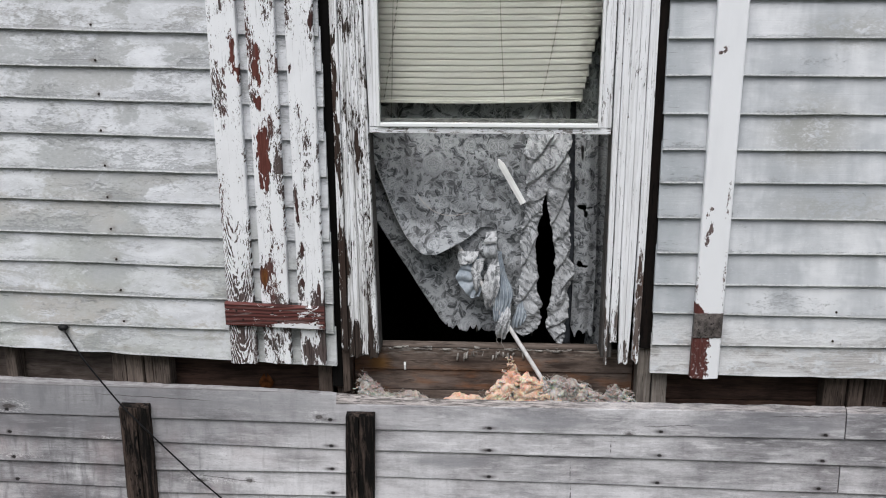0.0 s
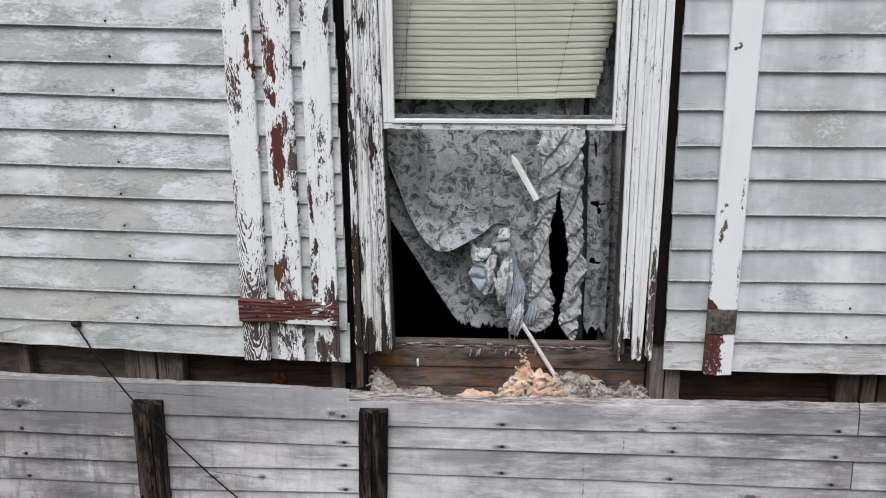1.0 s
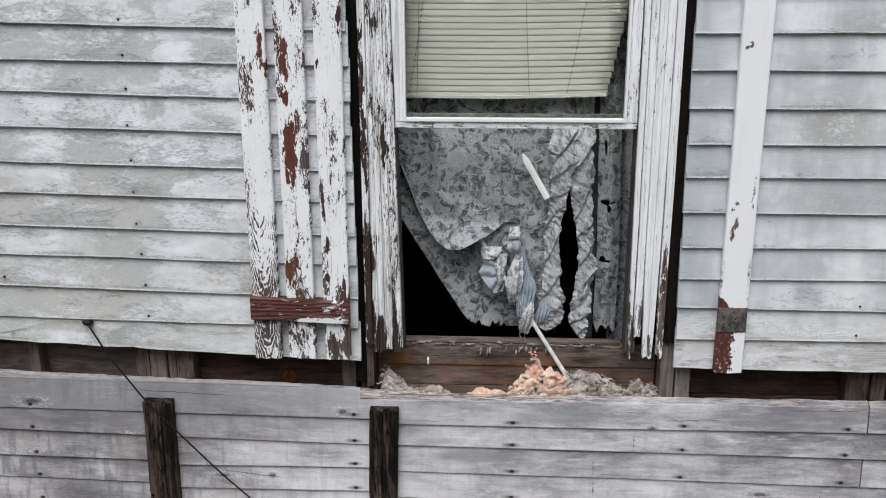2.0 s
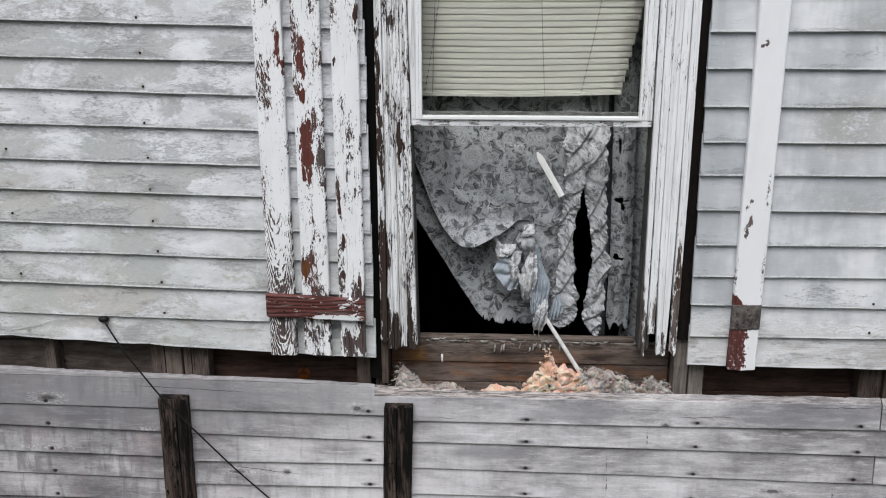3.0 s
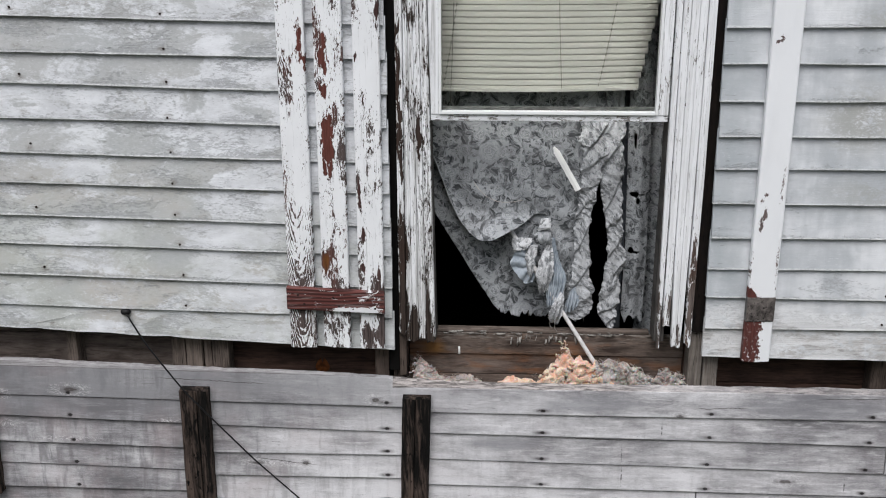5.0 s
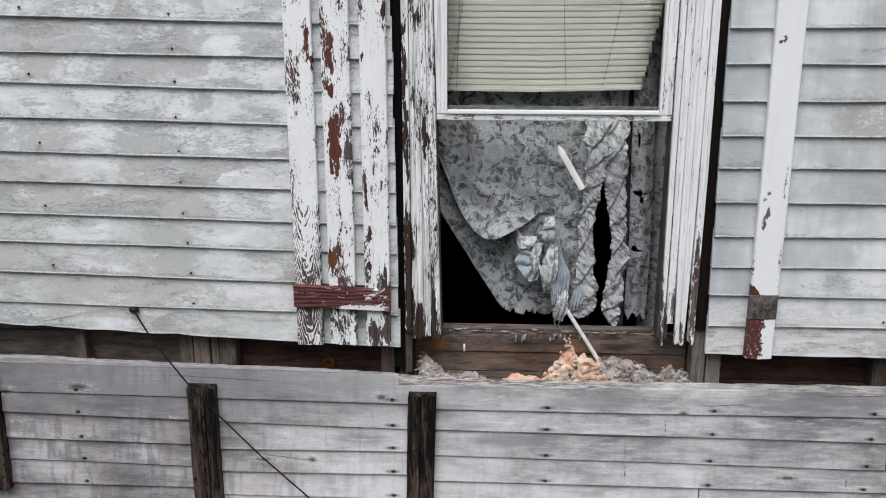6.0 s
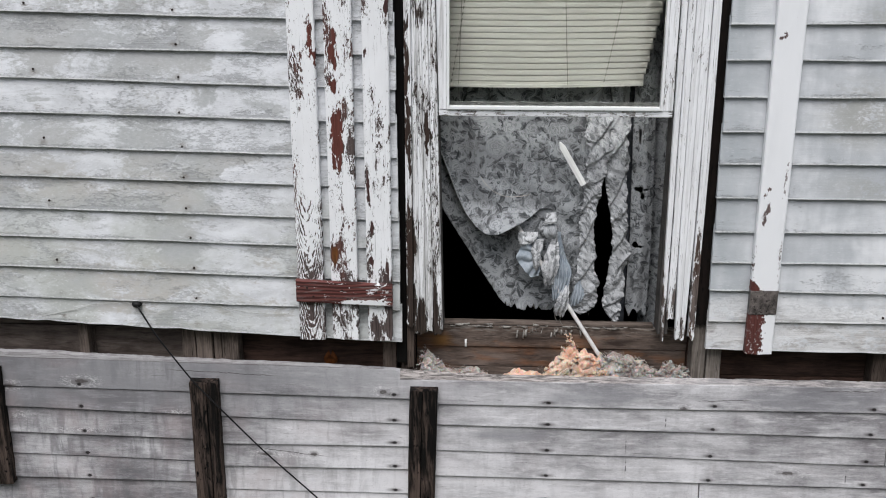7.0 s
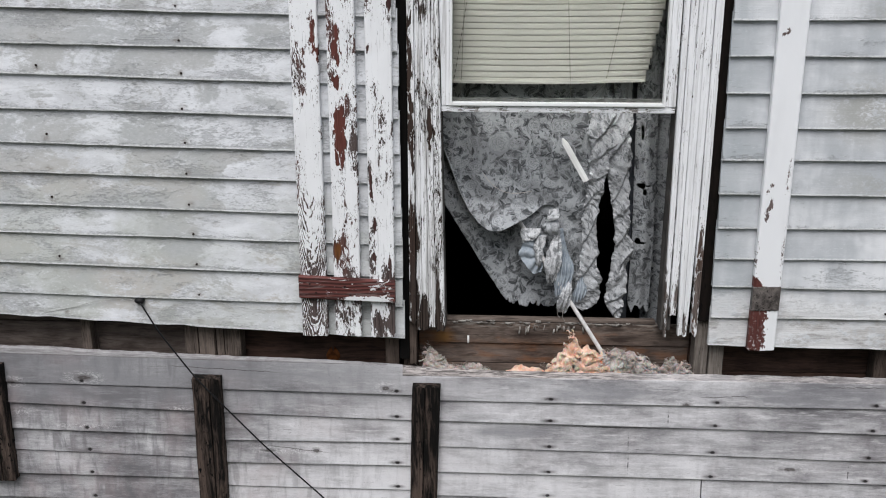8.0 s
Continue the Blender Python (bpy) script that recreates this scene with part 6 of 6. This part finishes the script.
for x, z in ((-0.775, 1.735), (-0.755, 1.705), (-0.660, 1.728), (-0.642, 1.698), (-0.548, 1.722), (-0.525, 1.692)):
    nail(rail, x, -0.0630, z, NAIL_SMALL)
bm = bmesh.new()
box(bm, -0.812, -0.495, -0.063, -0.0448, 3.05, 3.13, 0.003)
part("rail", bm, RAIL, shutter)

remnant = tagged(empty("shutter_remnant", 0.70, -0.03, 1.524), "single white shutter board with a bare brown foot", "shutter")
STUBWOOD = wood_material("bare_grey_rail_end", (0.022, 0.019, 0.018), (0.20, 0.175, 0.165), (60, 60, 60))
upright("board", 0.655, 0.742, -0.0445, -0.0225, 1.524, 3.35, REMNANT, remnant, 0.003, 71, lean=0.008)


bm = bmesh.new()
rings = []
for i in range(7):
    t = i / 6
    x = 0.6615 + 0.0875 * t
    zt, zb = 1.745 + 0.001 * t + 0.0012 * wav(i, 8, 1.7), 1.663 + 0.002 * t + 0.0015 * wav(i, 9, 1.3)
    rings.append([(x, -0.0440, zb), (x, -0.0470, zb), (x, -0.048, zb + 0.002), (x, -0.048, zt - 0.002), (x, -0.0470, zt), (x, -0.0440, zt)])
loft(bm, rings)
part("rail_stub", bm, STUBWOOD, remnant, "bare grey end of a lost cross rail")


# ---- battens on the sheathing ----
def batten(xt, xb, zt, zb, w, d, seed, split):
    o = empty("wall_batten", (xt + xb) / 2 + w / 2, -0.02, zb)
    bm = bmesh.new()
    n = 22
    rings = []
    cols = [0, 0.06, 0.25, split - 0.03, split, split + 0.03, 0.75, 0.94, 1]
    for i in range(n + 1):
        t = i / n
        z = zb + (zt - zb) * t
        x0 = xb + (xt - xb) * t
        ring = []
        for c in cols:
            dd = 0.006 if c in (0, 1) else (0.007 if c == split else 0.0)
            zz = z
            if i == n:
                zz = z + 0.005 * wav(c * 3, seed, 2) + (-0.014 if c == split else 0) - (0.007 if c in (0, 1) else 0)
            ring.append((x0 + w * c + 0.002 * wav(z, seed + (c > 0.5), 9), -d + dd + 0.0018 * wav(z * 2 + c, seed + 3, 12), zz))
        ring += [(x0 + w, -0.0045, z), (x0, -0.0045, z)]
        rings.append(ring)
    loft(bm, rings)
    timber = part("timber", bm, POST, o)
    for k in range(5):
        nail(timber, xb + (xt - xb) * 0.5 + w * (0.45 + 0.3 * wav(k, seed, 3)), -d - 0.0002, zb + (zt - zb) * (0.15 + 0.18 * k), NAIL_SMALL)
    return tagged(o, "short dark weathered batten fixed to the sheathing", "batten", "battens on the wall")


batten(-1.206, -1.213, 1.375, 0.72, 0.098, 0.042, 81, 0.62)
batten(-0.444, -0.462, 1.361, 0.72, 0.095, 0.040, 82, 0.47)
batten(-1.972, -1.975, 1.405, 0.955, 0.094, 0.042, 83, 0.55)

# ---- cable ----
cable = tagged(empty("cable", -1.362, -0.03, 1.648), "thin black cable running slack from a knob on the siding", "cable")
bm = bmesh.new()
CABLE_RUN = [(-1.362, -0.030, 1.648), (-1.304, -0.040, 1.546), (-1.190, -0.049, 1.386), (-1.112, -0.051, 1.297), (-0.960, -0.042, 1.118), (-0.790, -0.030, 0.940), (-0.56, -0.03, 0.70), (-0.35, -0.04, 0.42), (-0.2, -0.08, 0.012)]
pts = []
for a, b in zip(CABLE_RUN, CABLE_RUN[1:]):
    for i in range(5):
        pts.append(Vector(a).lerp(Vector(b), i / 5))
pts.append(Vector(CABLE_RUN[-1]))
for _ in range(2):
    pts = [pts[0]] + [(pts[i - 1] + pts[i] * 2 + pts[i + 1]) / 4 for i in range(1, len(pts) - 1)] + [pts[-1]]
tube(bm, pts, 0.0028, 8)
smooth(part("wire", bm, RUBBER, cable))
bm = bmesh.new()
rings = []
for y, r in ((-0.0135, 0.012), (-0.017, 0.0145), (-0.024, 0.0145), (-0.030, 0.011), (-0.034, 0.005)):
    rings.append([(-1.366 + r * 1.15 * math.cos(a), y, 1.650 + r * 0.8 * math.sin(a)) for a in [2 * math.pi * i / 14 for i in range(14)]])
loft(bm, rings)
smooth(part("knob", bm, RUBBER, cable, "black rubber entry knob"))

OLDPAINT = plain("painted_over_wire", (0.56, 0.56, 0.55), 0.8, vary=0.25, scale=40)
# ---- pale wire along the lowest clapboard ----
wire = tagged(empty("old_wire", -1.2, -0.024, 1.64), "thin pale painted-over wire sagging along the lowest clapboard", "wire")
for run in (((-1.70, 1.600), (-1.583, 1.626), (-1.523, 1.644), (-1.465, 1.653), (-1.408, 1.656), (-1.382, 1.650)), ((-1.085, 1.646), (-1.015, 1.632), (-0.959, 1.625), (-0.894, 1.624), (-0.832, 1.627))):
    bm = bmesh.new()
    pts = []
    for (xa, za), (xb, zb) in zip(run, run[1:]):
        for k in range(4):
            t = k / 4
            x, z = xa + (xb - xa) * t, za + (zb - za) * t
            pts.append((x, -0.0208, z))
    tube(bm, pts, 0.0009, 6)
    smooth(part("strand", bm, OLDPAINT, wire))

# ---- weed ----
weed = tagged(empty("weed", 0.70, -0.08, 0.0), "thin green weed growing up along the wall", "plant")
bm = bmesh.new()
stem = [(0.70 + 0.012 * wav(i, 3, 0.9), -0.085 + 0.004 * i, 0.107 * i) for i in range(10)]
tube(bm, stem, 0.003, 6, 0.4)
part("stem", bm, WEED, weed)
rng = random.Random(5)
for k in range(22):
    z = 0.10 + 0.0405 * k
    base = Vector((0.70, -0.085 + 0.041 * z, z))
    a = k * 2.4
    L = 0.05 * (1.15 - z) + 0.012
    dirn = Vector((math.cos(a), -abs(math.sin(a)) * 0.6, 0.35)).normalized()
    side = dirn.cross(Vector((0.0, 0.0, 1.0))).normalized()
    bm = bmesh.new()
    rows = []
    for i in range(6):
        t = i / 5
        w = 0.32 * L * math.sin(math.pi * min(1, 0.08 + t * 0.9))
        c = base + dirn * L * t + Vector((0, 0, -0.25 * L * t * t))
        rows.append([bm.verts.new(c - side * w), bm.verts.new(c + Vector((0, 0, -0.1 * w))), bm.verts.new(c + side * w)])
    for p, q in zip(rows, rows[1:]):
        for j in range(2):
            bm.faces.new((p[j], p[j + 1], q[j + 1], q[j]))
    o = smooth(part("leaf", bm, WEED, weed))
    o.modifiers.new("thickness", "SOLIDIFY").thickness = 0.0006
